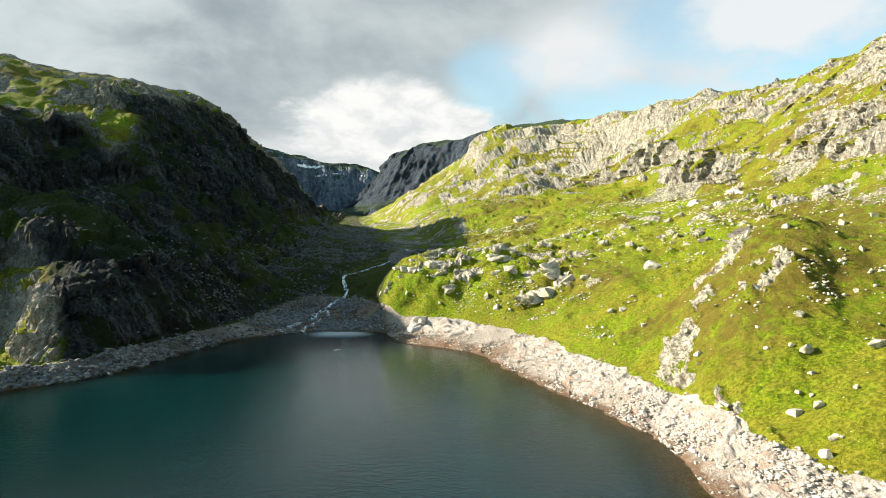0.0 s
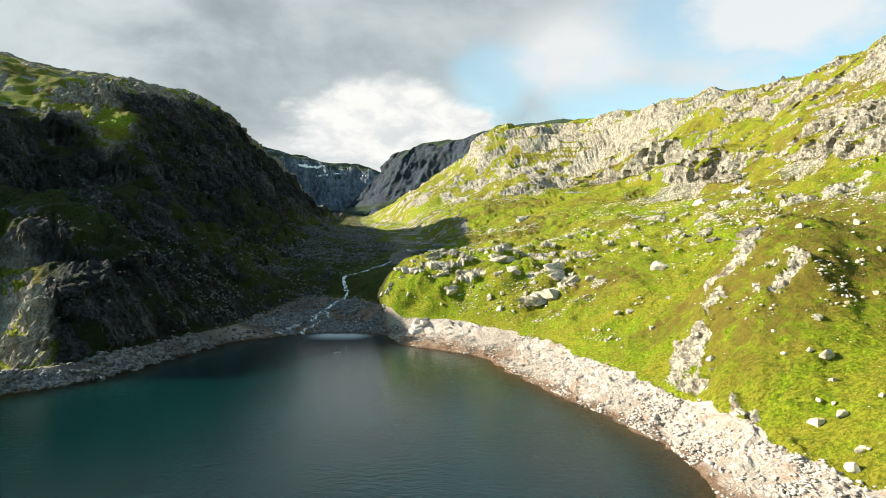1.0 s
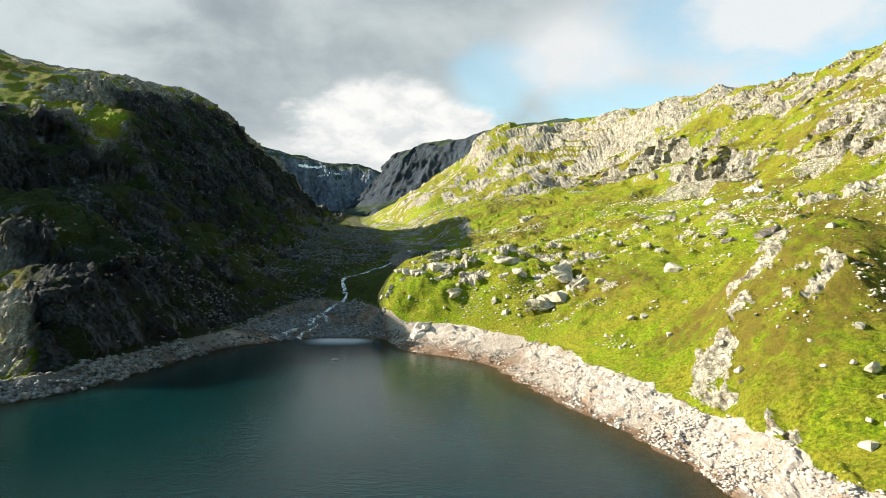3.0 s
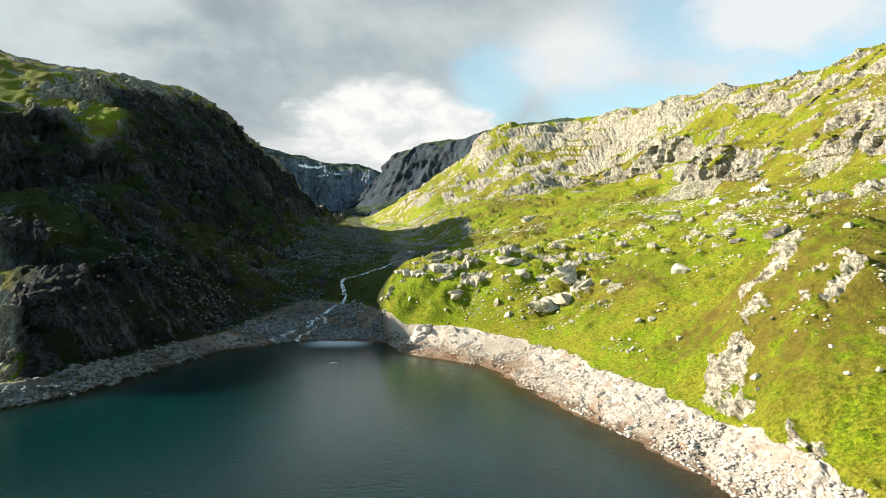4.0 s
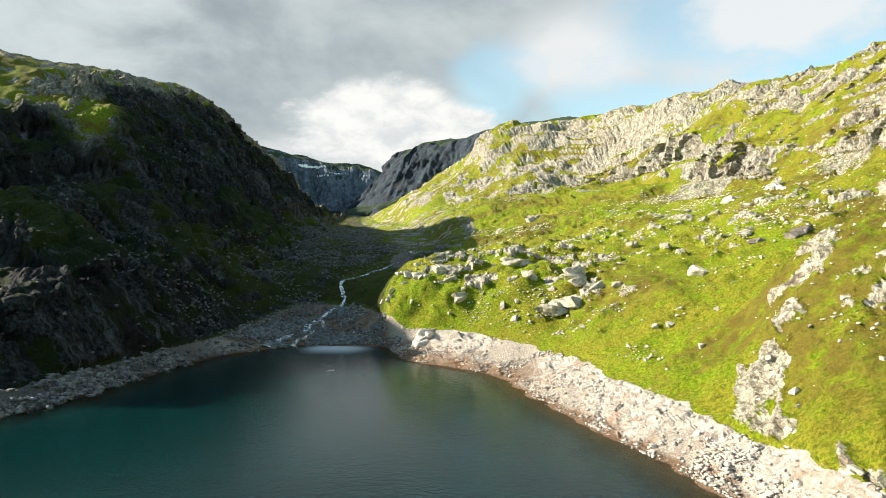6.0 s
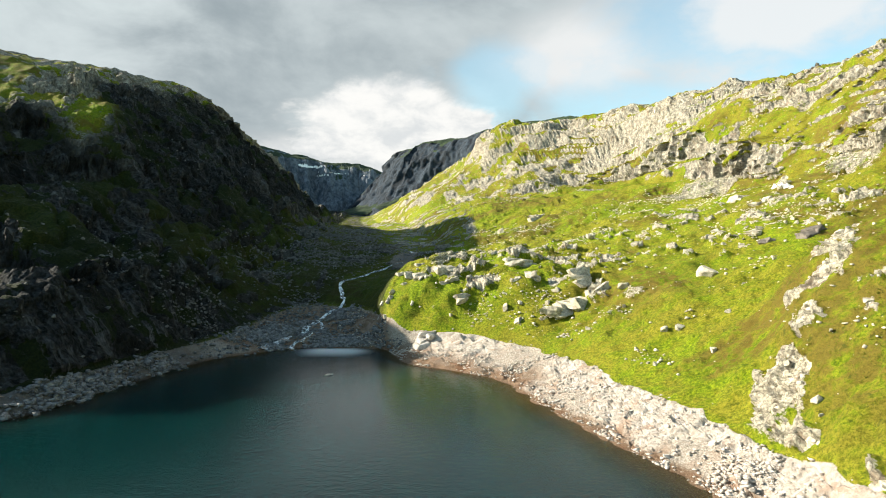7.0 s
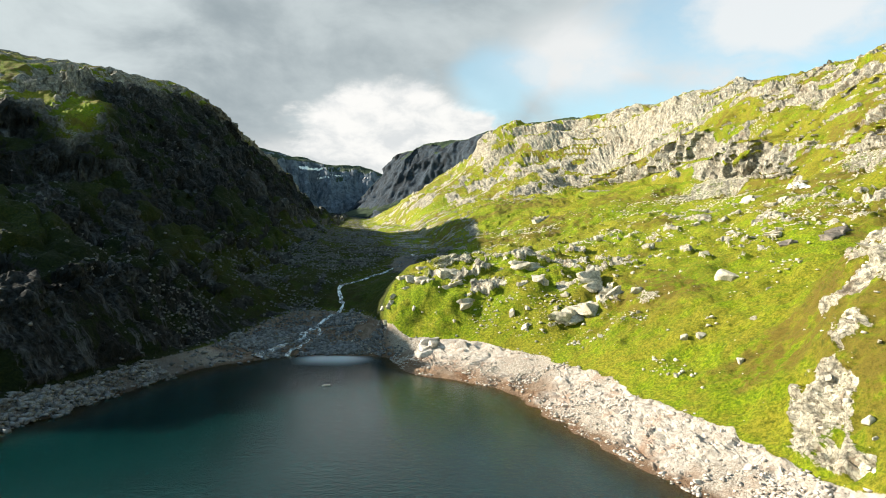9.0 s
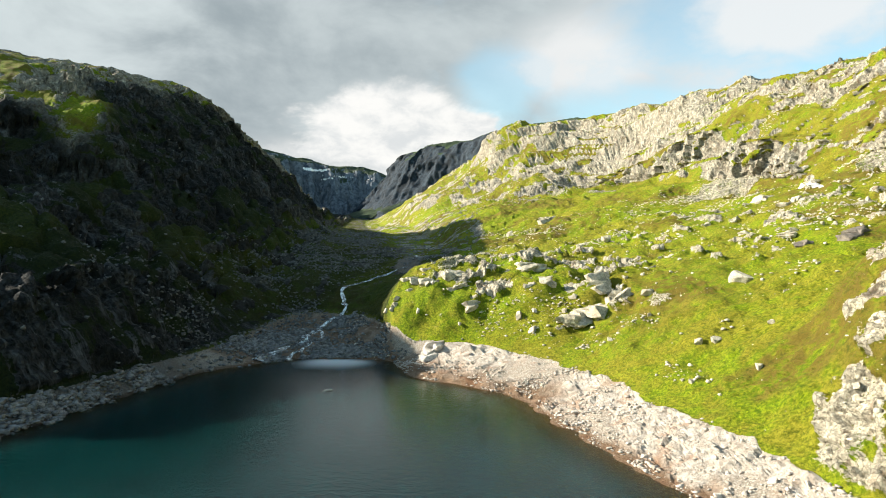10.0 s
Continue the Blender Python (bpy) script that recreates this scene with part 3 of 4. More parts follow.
knoll_face = smooth((7.0 + 10 * gaps) * (0.3 + 0.6 * smooth(Y, 198, 222)) - knoll_edge, 0, 2.0) * smooth(gaps, -0.16, 0.02) * smooth(Z, 8, 11)
flank = mound(-200, 264, 75, 34, -48, 1.0, 2.0) * (1 - smooth((X + 187) * 0.77 + (Y - 272) * 0.64, -4, 5))
knob_face = np.maximum(smooth(knob, 2, 5), smooth(flank, 0.3, 0.7)) * smooth(0.72 - nz + 0.3 * gaps, 0, 0.15)
rock = np.clip(bare * (0.08 + 0.92 * cliffs) + 0.72 * knoll_face + 0.7 * knob_face, 0, 1)
rock = np.maximum(rock, smooth(streaks, 0.36 - 0.14 * far_e, 0.56 - 0.14 * far_e) * 0.95 * cliffs)
spur = np.exp(-(((X + 2) / 62) ** 2 + ((Y - 432) / 42) ** 2) ** 2)
outcrop = smooth(fbm(X, Y, Z, 13, 4, 75), 0.38 - 0.26 * spur, 0.52 - 0.26 * spur) * meadow * smooth(Y, 300, 400) * (1 - 0.6 * smooth(Y, 500, 600))
rock = np.maximum(rock, outcrop * 0.78)
rock = np.maximum(rock, 0.8 * high_w * smooth(fbm(X, Y, Z, 24, 4, 76), -0.25, 0.10))
rock = np.maximum(rock, 0.9 * steep_w * smooth(fbm(X, Y, Z * 0.4, 26, 4, 74), 0.05, 0.3))
slide = smooth(fbm(X, Y, Z, 12, 4, 77), 0.25, 0.5) * smooth(V, 3.9, 4.3) * (1 - smooth(V, 5.3, 6.0)) * smooth(Y, 300, 380)
rock = np.maximum(rock, slide * 0.8)
rock = np.maximum(rock, far_e * (1 - smooth(Y, 1500, 1700)) * smooth(fbm(X, Y, Z, 30, 4, 78), 0.18, 0.40))
floor_rocks = smooth(V, 4.8, 5.4) * (1 - smooth(V, 9.2, 9.7)) * smooth(Y, 505, 540)
rock = np.maximum(rock, 0.9 * floor_rocks * smooth(fbm(X, Y, Z, 15, 4, 79), 0.12, 0.34))
foot_w = smooth(V, 3.85, 4.2) * (1 - smooth(V, 4.93, 5.02)) * smooth(Y, 180, 220) * (1 - smooth(Y, 400, 450)) * (1 - smooth(knob, 1, 4))
rock = np.maximum(rock, 0.9 * foot_w * smooth(fbm(X, Y, Z * 0.4, 14, 4, 70), -0.3, 0.0))
rock *= 1 - band
crest_rock = smooth(V, 12.9, 13.3) * (1 - smooth(V, 14.1, 14.4)) * smooth(Y, 300, 360)
rock = np.maximum(rock, 0.72 * crest_rock * smooth(fbm(X + 0.5 * Z, Y, Z, 24, 4, 150), -0.12, 0.14))
rock *= 1 - (0.12 + 0.16 * smooth(Y, 650, 750)) * steep_e * smooth(fbm(X, Y, Z, 34, 4, 147), -0.2, 0.2)
# a steep lawn hanging below the west crest
meadow_w = np.exp(-(((X + 324 + 0.3 * (Y - 560)) / 17) ** 2 + ((Y - 560) / 36) ** 2) ** 2)
rock *= 1 - 0.9 * meadow_w
# rock faces: buttresses, ribs and clefts
ribs = ridged(X, Y, Z * 0.22, 24, 4, 81) - 0.55
joints = ridged(X + 0.6 * Z, Y - 0.3 * Z, Z * 0.5, 8.5, 3, 85) - 0.55
blocks = fbm(X + 0.4 * Z, Y + 0.2 * Z, Z * 0.8, 21, 3, 87) * 4
blocks = (np.floor(blocks) + smooth(blocks - np.floor(blocks), 0.30, 0.70)) / 4
bricks = fbm(X, Y, Z * 0.9, 8, 2, 89) * 3
bricks = (np.floor(bricks) + smooth(bricks - np.floor(bricks), 0.3, 0.7)) / 3
slabs = fbm(X * 0.8 + 0.6 * Y, 0.8 * Y - 0.6 * X, Z * 0.15, 9, 3, 131) * 5
slabs = (np.floor(slabs) + smooth(slabs - np.floor(slabs), 0.38, 0.62)) / 5
chips = ridged(X, Y, Z * 0.7, 3.6, 3, 91) - 0.55
wx, wy, wz = X + 2.5 * fbm(X, Y, Z, 9, 2, 141), Y + 2.5 * fbm(X, Y, Z, 9, 2, 143), Z + 1.5 * fbm(X, Y, Z, 9, 2, 145)
big_v, big_e = cells(wx + 0.4 * wz, wy + 0.3 * wx, wz * 0.45, 17, 151)
mid_v, mid_e = cells(wx + 0.3 * wz, wy - 0.4 * wz, wz * 0.6, 6.5, 153)
low_v, low_e2 = cells(wx * 0.8 + 0.6 * wy, 0.8 * wy - 0.6 * wx, wz * 0.7, 3.0, 155)
broken = 6.0 * (big_v - 0.5) + 3.0 * (mid_v - 0.5) + 1.1 * (low_v - 0.5) - 1.6 * (1 - smooth(big_e, 0, 0.14)) - 0.8 * (1 - smooth(mid_e, 0, 0.16))
push = rock * (0.25 + 0.75 * cliffs) * (2.0 * ribs + 1.0 * joints + 2.5 * blocks + broken) * (1 - 0.3 * far_e) + rock * 0.5 * chips
brow = np.exp(-((V - 12.35) / 0.28) ** 2) * smooth(Y, 420, 520) * (1 - smooth(Y, 1000, 1100))
crags = fbm(X, Y, Z * 0.3, 46, 2, 83) * 3
crags = (np.floor(crags) + smooth(crags - np.floor(crags), 0.3, 0.6)) / 3
push += brow * rock * (4.0 * crags + 3.0 * (big_v - 0.5))
push += far_e * rock * (1.5 * blocks + 1.0 * bricks) * (1 - np.minimum(near_crest, 1))
push += floor_rocks * rock * 1.2
crease = ridged(X + 0.3 * Y, Y * 0.6, Z * 0.25, 13, 4, 93) - 0.55
push += high_w * rock * 0.6 * broken
wall_v, wall_e = cells(wx + 0.5 * wz, wy - 0.3 * wz, wz * 0.3, 30, 157)
push += steep_w * (1 - high_w) * smooth(Y, 300, 345) * (7.0 * (wall_v - 0.5) - 4.0 * (1 - smooth(wall_e, 0, 0.18)))
push += steep_w * smooth(Y, 200, 260) * (2.6 * crease + 1.6 * bricks)
push += smooth(np.maximum(knob / 4, flank), 0.4, 0.8) * smooth(Z, 4, 9) * (0.5 * broken + 1.2 * (low_v - 0.5))
push += spur * (1 - band) * (1 - outcrop) * land * 2.2 * fbm(X, Y, flat, 11, 3, 146)
push += foot_w * (3.6 * (ridged(X, Y, Z * 0.2, 11, 3, 94) - 0.55) + 2.0 * slabs)
push += outcrop * (0.6 + 2.6 * mid_v + 1.2 * low_v - 1.0 * (1 - smooth(mid_e, 0, 0.15))) + knoll_face * (3.0 * (mid_v - 0.4) + 1.5 * (low_v - 0.4) - 1.2 * (1 - smooth(mid_e, 0, 0.15)) - 0.4 * (1 - smooth(low_e2, 0, 0.16)))
push += (1 - rock) * (1 - band) * roll * (1.15 * fbm(X, Y, flat, 9, 3, 95) + 0.5 * fbm(X, Y, flat, 2.8, 2, 96))
ledge = np.maximum(smooth(fbm(X, Y, flat, 24, 3, 99), -0.1, 0.25), np.exp(-(((X + 14) / 34) ** 2 + ((Y - 374) / 22) ** 2) ** 2)) * smooth(Z, -0.5, 1.0) * (V > 7.5)
push += band * ledge * (1.3 * (mid_v - 0.35) + 0.7 * (low_v - 0.5) - 0.5 * (1 - smooth(mid_e, 0, 0.12)))
push += band * ((0.7 + 1.1 * smooth(Y, 400, 420)) * fbm(X, Y, Z, 9, 3, 97) + 0.5 * smooth(Z, 0.3, 2) * (ridged(X, Y, Z, 5, 3, 98) - 0.5))
push *= smooth(Y, 60, 120)
X, Y, Z = X + nx * push, Y + ny * push, Z + nz * push
heath_shade = smooth(fbm(X, Y, flat, 45, 4, 101), 0.02, 0.42)
heath_shade = heath_shade * (1 - 0.35 * np.exp(-((X + 5) / 65) ** 2 - ((Y - 435) / 40) ** 2))
# knoll term: brown dwarf shrub, plus shade of its top painted in
heath_shade = np.clip(heath_shade + np.exp(-((X - 80) / 30) ** 2 - ((Y - 372) / 38) ** 2) + 0.9 * smooth(knoll, 3, 12) * smooth(Y, 100, 200) + 0.45 * steep_e, 0, 1)
wet = (1 - smooth(Z, 0.3, 1.5)) * 0.8 + band * smooth(Y, 380, 395) * (1 - smooth(X, -60, -44)) * 0.75
wet = wet + band * (1 - smooth(Z + 1.5 * fbm(X, Y, flat, 12, 3, 119), 2.0, 6.5)) * smooth(Y, 300, 330) * 0.75 * (V > 7.5)
wet = wet + band * (1 - smooth(Z + 1.6 * fbm(X, Y, flat, 9, 3, 120), 0.6, 2.8)) * 0.55 * (V > 7.5)
wet = np.clip(wet + 0.3 * bar, 0, 0.9)
# shade of the west wall, put into its colour as dark mossy ground; its sunny tops stay grassed, its sunlit knob flank
# paler
moss_shade = (1 - smooth(V, 6.0, 7.4)) * (1 - 0.75 * (1 - smooth(V + 0.25 * fbm(X, Y, flat, 40, 3, 148), 1.45, 1.85)) * smooth(Y, 520, 545)) * smooth(Y, 150, 230) * (1 - 0.9 * np.clip(1.3 * flank, 0, 1)) * (0.93 + 0.07 * smooth(fbm(X, Y, flat, 60, 3, 103), -0.5, 0.1))
# same painted shade over the ground beside the stream, up to the sunlit spur
moss_shade = np.maximum(moss_shade, 0.85 * smooth(Y, 412, 435) * (1 - smooth(Y, 600, 700)) * smooth(V, 5.0, 6.0) * (1 - smooth(V, 8.7, 9.1)))
# painted shade thins up the valley, as haze would lift it
moss_shade = moss_shade * (1 - (0.14 * smooth(Y, 400, 600) + 0.22 * smooth(Y, 600, 800)) * smooth(V, 3.4, 4.2))
moss_shade = moss_shade * (1 - 0.9 * meadow_w)
moss_shade = moss_shade * (1 - 0.85 * band * smooth(Y, 350, 395))
rock = np.maximum(rock, scree * 0.75)
rubble = np.clip(np.maximum(np.maximum(band, 0.85 * bar), fan * 0.52), 0, 1)


def sheet(name, X, Y, Z, mat, crisp=None, **fields):
    """A grid of places as one mesh, with named fields at its corners; crisp: where its faces are sharp-edged."""
    r, c = X.shape
    mesh = bpy.data.meshes.new(name)
    mesh.vertices.add(r * c)
    mesh.vertices.foreach_set("co", np.stack([X, Y, Z], -1).astype(np.float32).ravel())
    i = np.arange(r * c).reshape(r, c)
    quads = np.stack([i[:-1, :-1], i[:-1, 1:], i[1:, 1:], i[1:, :-1]], -1).reshape(-1, 4)
    mesh.loops.add(quads.size)
    mesh.loops.foreach_set("vertex_index", quads.ravel().astype(np.int32))
    mesh.polygons.add(len(quads))
    mesh.polygons.foreach_set("loop_start", np.arange(0, quads.size, 4, dtype=np.int32))
    mesh.polygons.foreach_set("use_smooth", np.ones(len(quads), dtype=bool) if crisp is None else (crisp[:-1, :-1] < 0.5).ravel())
    for key, value in fields.items():
        mesh.attributes.new(key, "FLOAT", "POINT").data.foreach_set("value", value.astype(np.float32).ravel())
    mesh.update()
    mesh.validate()
    mesh.materials.append(mat)
    return new(name, mesh)


ground = tagged(sheet("ground", X, Y, Z, GROUND, crisp=np.maximum(rock, band * ledge), rock=rock, rubble=rubble, heath_shade=heath_shade, wet=wet, moss_shade=moss_shade, ledge=band * ledge, fresh=np.maximum(np.maximum(knoll_face, 0.6 * knob_face), outcrop)), "green mountain valley ground with grass, bare gneiss and a pale stony shore", "ground", kind="structure")


# ---- the lake ----
def lake():
    gx, gy = np.meshgrid(np.linspace(-300, 200, 251), np.linspace(-690, 440, 566))
    bed = np.zeros_like(gx)
    base = np.array([np.interp(gx[0], line_x[3:12, k], line_z[3:12, k]) for k in range(len(rows_y))])
    for j in range(gx.shape[1]):
        bed[:, j] = np.interp(gy[:, 0], rows_y, base[:, j])
    ripple = fbm(gx, gy, 0 * gx, 25, 2, 7)
    calm = np.exp(-(((gx + 80) / 26) ** 2 + ((gy - 391 - 3 * ripple) / 15) ** 2) ** 2)
    # extent of the painted cloud reflection in front of the delta
    cloud_gleam = np.exp(-(((gx + 80 + 2 * ripple) / 17) ** 4)) * smooth(gy, 372, 403)
    return tagged(sheet("water", gx, gy, 0 * gx, WATER, depth=np.maximum(-bed, 0), calm=calm, cloud_gleam=cloud_gleam), "dark teal mountain lake with fine ripples", "lake", kind="structure")


lake()


# ---- far mountains ----
def mountain(name, spine, width, foot, label, seed, mat, cliff=0.6, columns=420, rows=230, gullies=95):
    """A ridge along its spine of (x, y, height), with buttresses, gullies and a rocky crest."""
    k = np.arange(len(spine), dtype=float)
    u = np.linspace(0, k[-1], columns)
    sx, sy, sz = (curve(u, k, [p[a] for p in spine]) for a in range(3))
    tx, ty = np.gradient(sx), np.gradient(sy)
    size = np.hypot(tx, ty)
    tx, ty = tx / size, ty / size
    v = np.linspace(-1, 1, rows)
    U, W = np.meshgrid(u, v, indexing="ij")
    gx, gy = sx[:, None] - ty[:, None] * W * width, sy[:, None] + tx[:, None] * W * width
    a = np.abs(W)
    brink = 0.06 + 0.10 * fbm(U * 3, 0 * U, 0 * U, 1.0, 3, seed + 21) + 0.08
    fall = (1 - cliff) * (1 - a) ** 1.6 + cliff * (1 - smooth(a, brink, brink + 0.42))
    gz = foot + (sz[:, None] - foot) * fall
    high = (gz - foot) / (sz[:, None] - foot)
    gz = gz + high * 0.10 * (sz[:, None] - foot) * fbm(gx, gy, 0 * gx, 420, 5, seed) * smooth(a, 0.0, 0.15)
    gz = gz + 14 * fbm(gx, gy, 0 * gx, 130, 5, seed + 9)
    along = U * (np.hypot(np.diff(sx), np.diff(sy)).sum() / k[-1])
    gully = ridged(along, W * width * 0.25, 0 * gx, 170, 4, seed + 13) - 0.6
    gz = gz + gullies * gully * smooth(a, 0.04, 0.2) * (1 - smooth(a, 0.6, 0.95))
    lift = gz + 25 * fbm(gx, gy, 0 * gx, 300, 3, seed + 3)
    f = lift / 60 - np.floor(lift / 60)
    gz = gz + 0.22 * 60 * (np.clip((f - 0.5) * 2.2 + 0.5, 0, 1) - f) * smooth(high, 0.1, 0.3)
    gz = gz - 110 * smooth(a, 0.8, 1.0)
    a1, b1, c1 = normals(gx, gy, gz)
    c1 = np.abs(c1)
    push = (ridged(gx, gy, gz * 0.3, 70, 5, seed + 5) - 0.55) * (26 + 0.3 * (95 - gullies)) * smooth(0.85 - c1, 0, 0.2)
    steep = smooth(0.85 - c1, 0, 0.2)
    for size, deep in ((95, 34), (38, 15)):
        block, joint = cells(gx + 0.3 * gz, gy, gz * 0.4, size, seed + size)
        push += 0.45 * steep * deep * (block - 0.5 - 0.4 * (1 - smooth(joint, 0, 0.15)))
    gx, gy = gx + a1 * push, gy + b1 * push
    ob = sheet(name, gx, gy, gz, mat, rock=smooth(0.80 - c1, -0.05, 0.2))
    return tagged(ob, label, "mountain"), (gx, gy, gz)


mountain("mountain", ((520, 1500, 400), (300, 1850, 458), (90, 2250, 500), (-90, 2480, 500), (-210, 2620, 492), (-300, 2850, 440), (-390, 3050, 402), (-470, 3220, 345), (-560, 3400, 240), (-640, 3550, 200)), 420, 190, "rocky mountain with steep gullied cliffs beyond the valley, coloured dark as under cloud", 200, SHADED_FAR_ROCK, gullies=46)
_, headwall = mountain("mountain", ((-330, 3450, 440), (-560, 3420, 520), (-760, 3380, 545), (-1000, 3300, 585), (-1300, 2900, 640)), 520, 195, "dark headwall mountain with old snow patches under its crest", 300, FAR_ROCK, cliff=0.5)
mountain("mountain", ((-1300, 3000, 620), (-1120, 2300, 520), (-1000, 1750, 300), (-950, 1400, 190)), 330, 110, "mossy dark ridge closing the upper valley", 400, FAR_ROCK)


# ---- helpers for things on the ground ----
def ground_at(x, y):
    """The height of the ground at a place of the plan."""
    i = int(np.argmin(np.abs(rows_y - y)))
    return float(Z[i, int(np.argmin(np.abs(X[i] - x)))])


def grid_spots(weight, count, rng):
    """Random places of the ground, drawn by a weight at each cell times the cell's area in plan."""
    area = np.abs(np.gradient(X, axis=1)) * np.gradient(Y, axis=0)
    w = np.clip(weight * area, 0, None).ravel()
    pick = rng.choice(w.size, count, p=w / w.sum())
    i, j = np.unravel_index(pick, X.shape)
    i, j = np.minimum(i, X.shape[0] - 2), np.minimum(j, X.shape[1] - 2)
    a, b = rng.random(count)[:, None], rng.random(count)[:, None]
    P = np.stack([X, Y, Z], -1)
    return (P[i, j] * (1 - a) + P[i + 1, j] * a) * (1 - b) + (P[i, j + 1] * (1 - a) + P[i + 1, j + 1] * a) * b


def block_shape(rng, detail, cuts, flat, grain):
    """Corners and faces of an angular, broken block: a ball cut by the planes of a skewed box and some more."""
    bm = bmesh.new()
    bmesh.ops.create_icosphere(bm, subdivisions=detail, radius=1.0)
    bm.verts.index_update()
    co = np.array([v.co[:] for v in bm.verts])
    faces = np.array([[v.index for v in f.verts] for f in bm.faces])
    bm.free()
    box = np.array(((1, 0, 0), (-1, 0, 0), (0, 1, 0), (0, -1, 0), (0, 0, 1), (0, 0, -1)), float)
    planes = np.concatenate([box + rng.normal(size=(6, 3)) * 0.28, rng.normal(size=(cuts, 3))])
    planes /= np.linalg.norm(planes, axis=1)[:, None]
    reach = np.concatenate([rng.uniform(0.5, 0.72, 6), rng.uniform(0.62, 0.9, cuts)])
    dots = co @ planes.T
    r = np.min(np.where(dots > 0.1, reach / np.maximum(dots, 0.1), 9), axis=1)
    co = co * r[:, None] * np.array((1.0, rng.uniform(0.7, 1.0), flat))
    co += (grain * fbm(co[:, 0] * 1.0 + 7.7, co[:, 1], co[:, 2], 0.5, 3, int(rng.integers(999))))[:, None] * co
    return co, faces


def rock_mesh(name, seed, mat, detail=3, cuts=5, flat=0.85, grain=0.06):
    """One block of rock, about 1.5 m across before scaling."""
    co, faces = block_shape(np.random.default_rng(seed), detail, cuts, flat, grain)
    mesh = bpy.data.meshes.new(name)
    mesh.from_pydata(co.tolist(), [], faces.tolist())
    mesh.materials.append(mat)
    return mesh


def stone_field(name, places, sizes, mat, label, seed, flat=0.65, sink=0.2):
    """Many small stones as one object."""
    rng = np.random.default_rng(seed)
    kinds = []
    for k in range(8):
        bm = bmesh.new()
        for c in rng.normal(size=(11, 3)):
            bm.verts.new(Vector(c).normalized() * rng.uniform(0.42, 0.56))
        bmesh.ops.convex_hull(bm, input=bm.verts[:])
        loose = [v for v in bm.verts if not v.link_faces]
        bmesh.ops.delete(bm, geom=loose, context="VERTS")
        bmesh.ops.triangulate(bm, faces=bm.faces[:])
        bm.verts.index_update()
        kinds.append((np.array([v.co[:] for v in bm.verts]), np.array([[v.index for v in f.verts] for f in bm.faces])))
        bm.free()
    verts, faces, start = [], [], 0
    for p, size in zip(places, sizes):
        co, tri = kinds[rng.integers(len(kinds))]
        a = rng.uniform(0, 6.283)
        c, s = math.cos(a), math.sin(a)
        w = co * np.array((size * rng.uniform(0.8, 1.3), size * rng.uniform(0.7, 1.0), size * flat * rng.uniform(0.7, 1.2)))
        w = np.stack([w[:, 0] * c - w[:, 1] * s, w[:, 0] * s + w[:, 1] * c, w[:, 2]], -1)
        verts.append(w + p + np.array((0, 0, size * flat * (0.5 - sink) - 0.05)))
        faces.append(tri + start)
        start += len(co)
    verts, faces = np.concatenate(verts), np.concatenate(faces)
    mesh = bpy.data.meshes.new(name)
    mesh.vertices.add(len(verts))
    mesh.vertices.foreach_set("co", verts.astype(np.float32).ravel())
    mesh.loops.add(faces.size)
    mesh.loops.foreach_set("vertex_index", faces.ravel().astype(np.int32))
    mesh.polygons.add(len(faces))
    mesh.polygons.foreach_set("loop_start", np.arange(0, faces.size, 3, dtype=np.int32))
    mesh.update()
    mesh.validate()
    mesh.materials.append(mat)
    return tagged(new(name, mesh), label, "stones", kind="stuff")


# ---- boulders and outcrops: (x, y, width, height) ----
BLOCKS = [rock_mesh("boulder", 500 + k, STONE, 4, 3 + k % 4) for k in range(8)]
PIECES = [rock_mesh("rock_slab", 600 + k, STONE, 3, 4, 0.8, 0.10) for k in range(9)]
SHORE_BLOCKS = [rock_mesh("shore_boulder", 700 + k, SHORE_STONE, 3, 4, 0.75) for k in range(6)]
MEADOW_BOULDERS = ((110, 353, 12, 8), (75, 372, 9, 5), (87, 517, 8.5, 5), (144, 482, 6, 3.6), (1, 413, 6, 6), (16, 393, 7, 6), (22, 381, 5.7, 5), (-57, 427, 4.5, 4.5), (82, 275, 3, 2.8), (75, 307, 4.6, 3.4), (65, 286, 2.8, 2.2), (28, 662, 9, 8), (203, 330, 4, 4), (212, 386, 5, 3.2))
KNOLL_BOULDERS = ((145, 224, 3, 2.5), (130, 247, 3.4, 2.6), (102, 181, 4.6, 2.9), (84, 141, 3, 2.5), (117, 173, 5.2, 3), (173, 260, 3.4, 2.4), (92, 158, 3.6, 2.2), (108, 196, 3, 2))
MEADOW_OUTCROPS = ((62, 402, 22, 11), (66, 385, 16, 11), (50, 381, 22, 7), (-15, 420, 14, 5.5), (-16, 432, 14, 8), (27, 431, 17, 6.5), (14, 478, 10, 6), (33, 405, 8, 13), (-7, 407, 11.5, 4.5), (-32, 428, 14, 8), (-45, 437, 12, 7), (-36, 447, 9, 5), (-52, 420, 7, 5), (4, 444, 9, 4), (22, 404, 6, 9), (199, 521, 20, 11), (192, 470, 14, 7), (150, 438, 13, 4.5), (151, 390, 10, 4.5), (67, 691, 24, 9))
KNOLL_OUTCROPS = ((134, 291, 7, 4), (115, 262, 6, 4), (97, 243, 6, 5), (84, 231, 6, 5), (78, 204, 5, 4), (77, 180, 5, 3))
DARK_PIECES = [rock_mesh("rock_slab", 640 + k, BROWN_STONE, 3, 4, 0.8, 0.10) for k in range(5)]
DARK_SLABS = ((165, 364, 15, 6), (148, 372, 10, 5))
rng = random.Random(4)


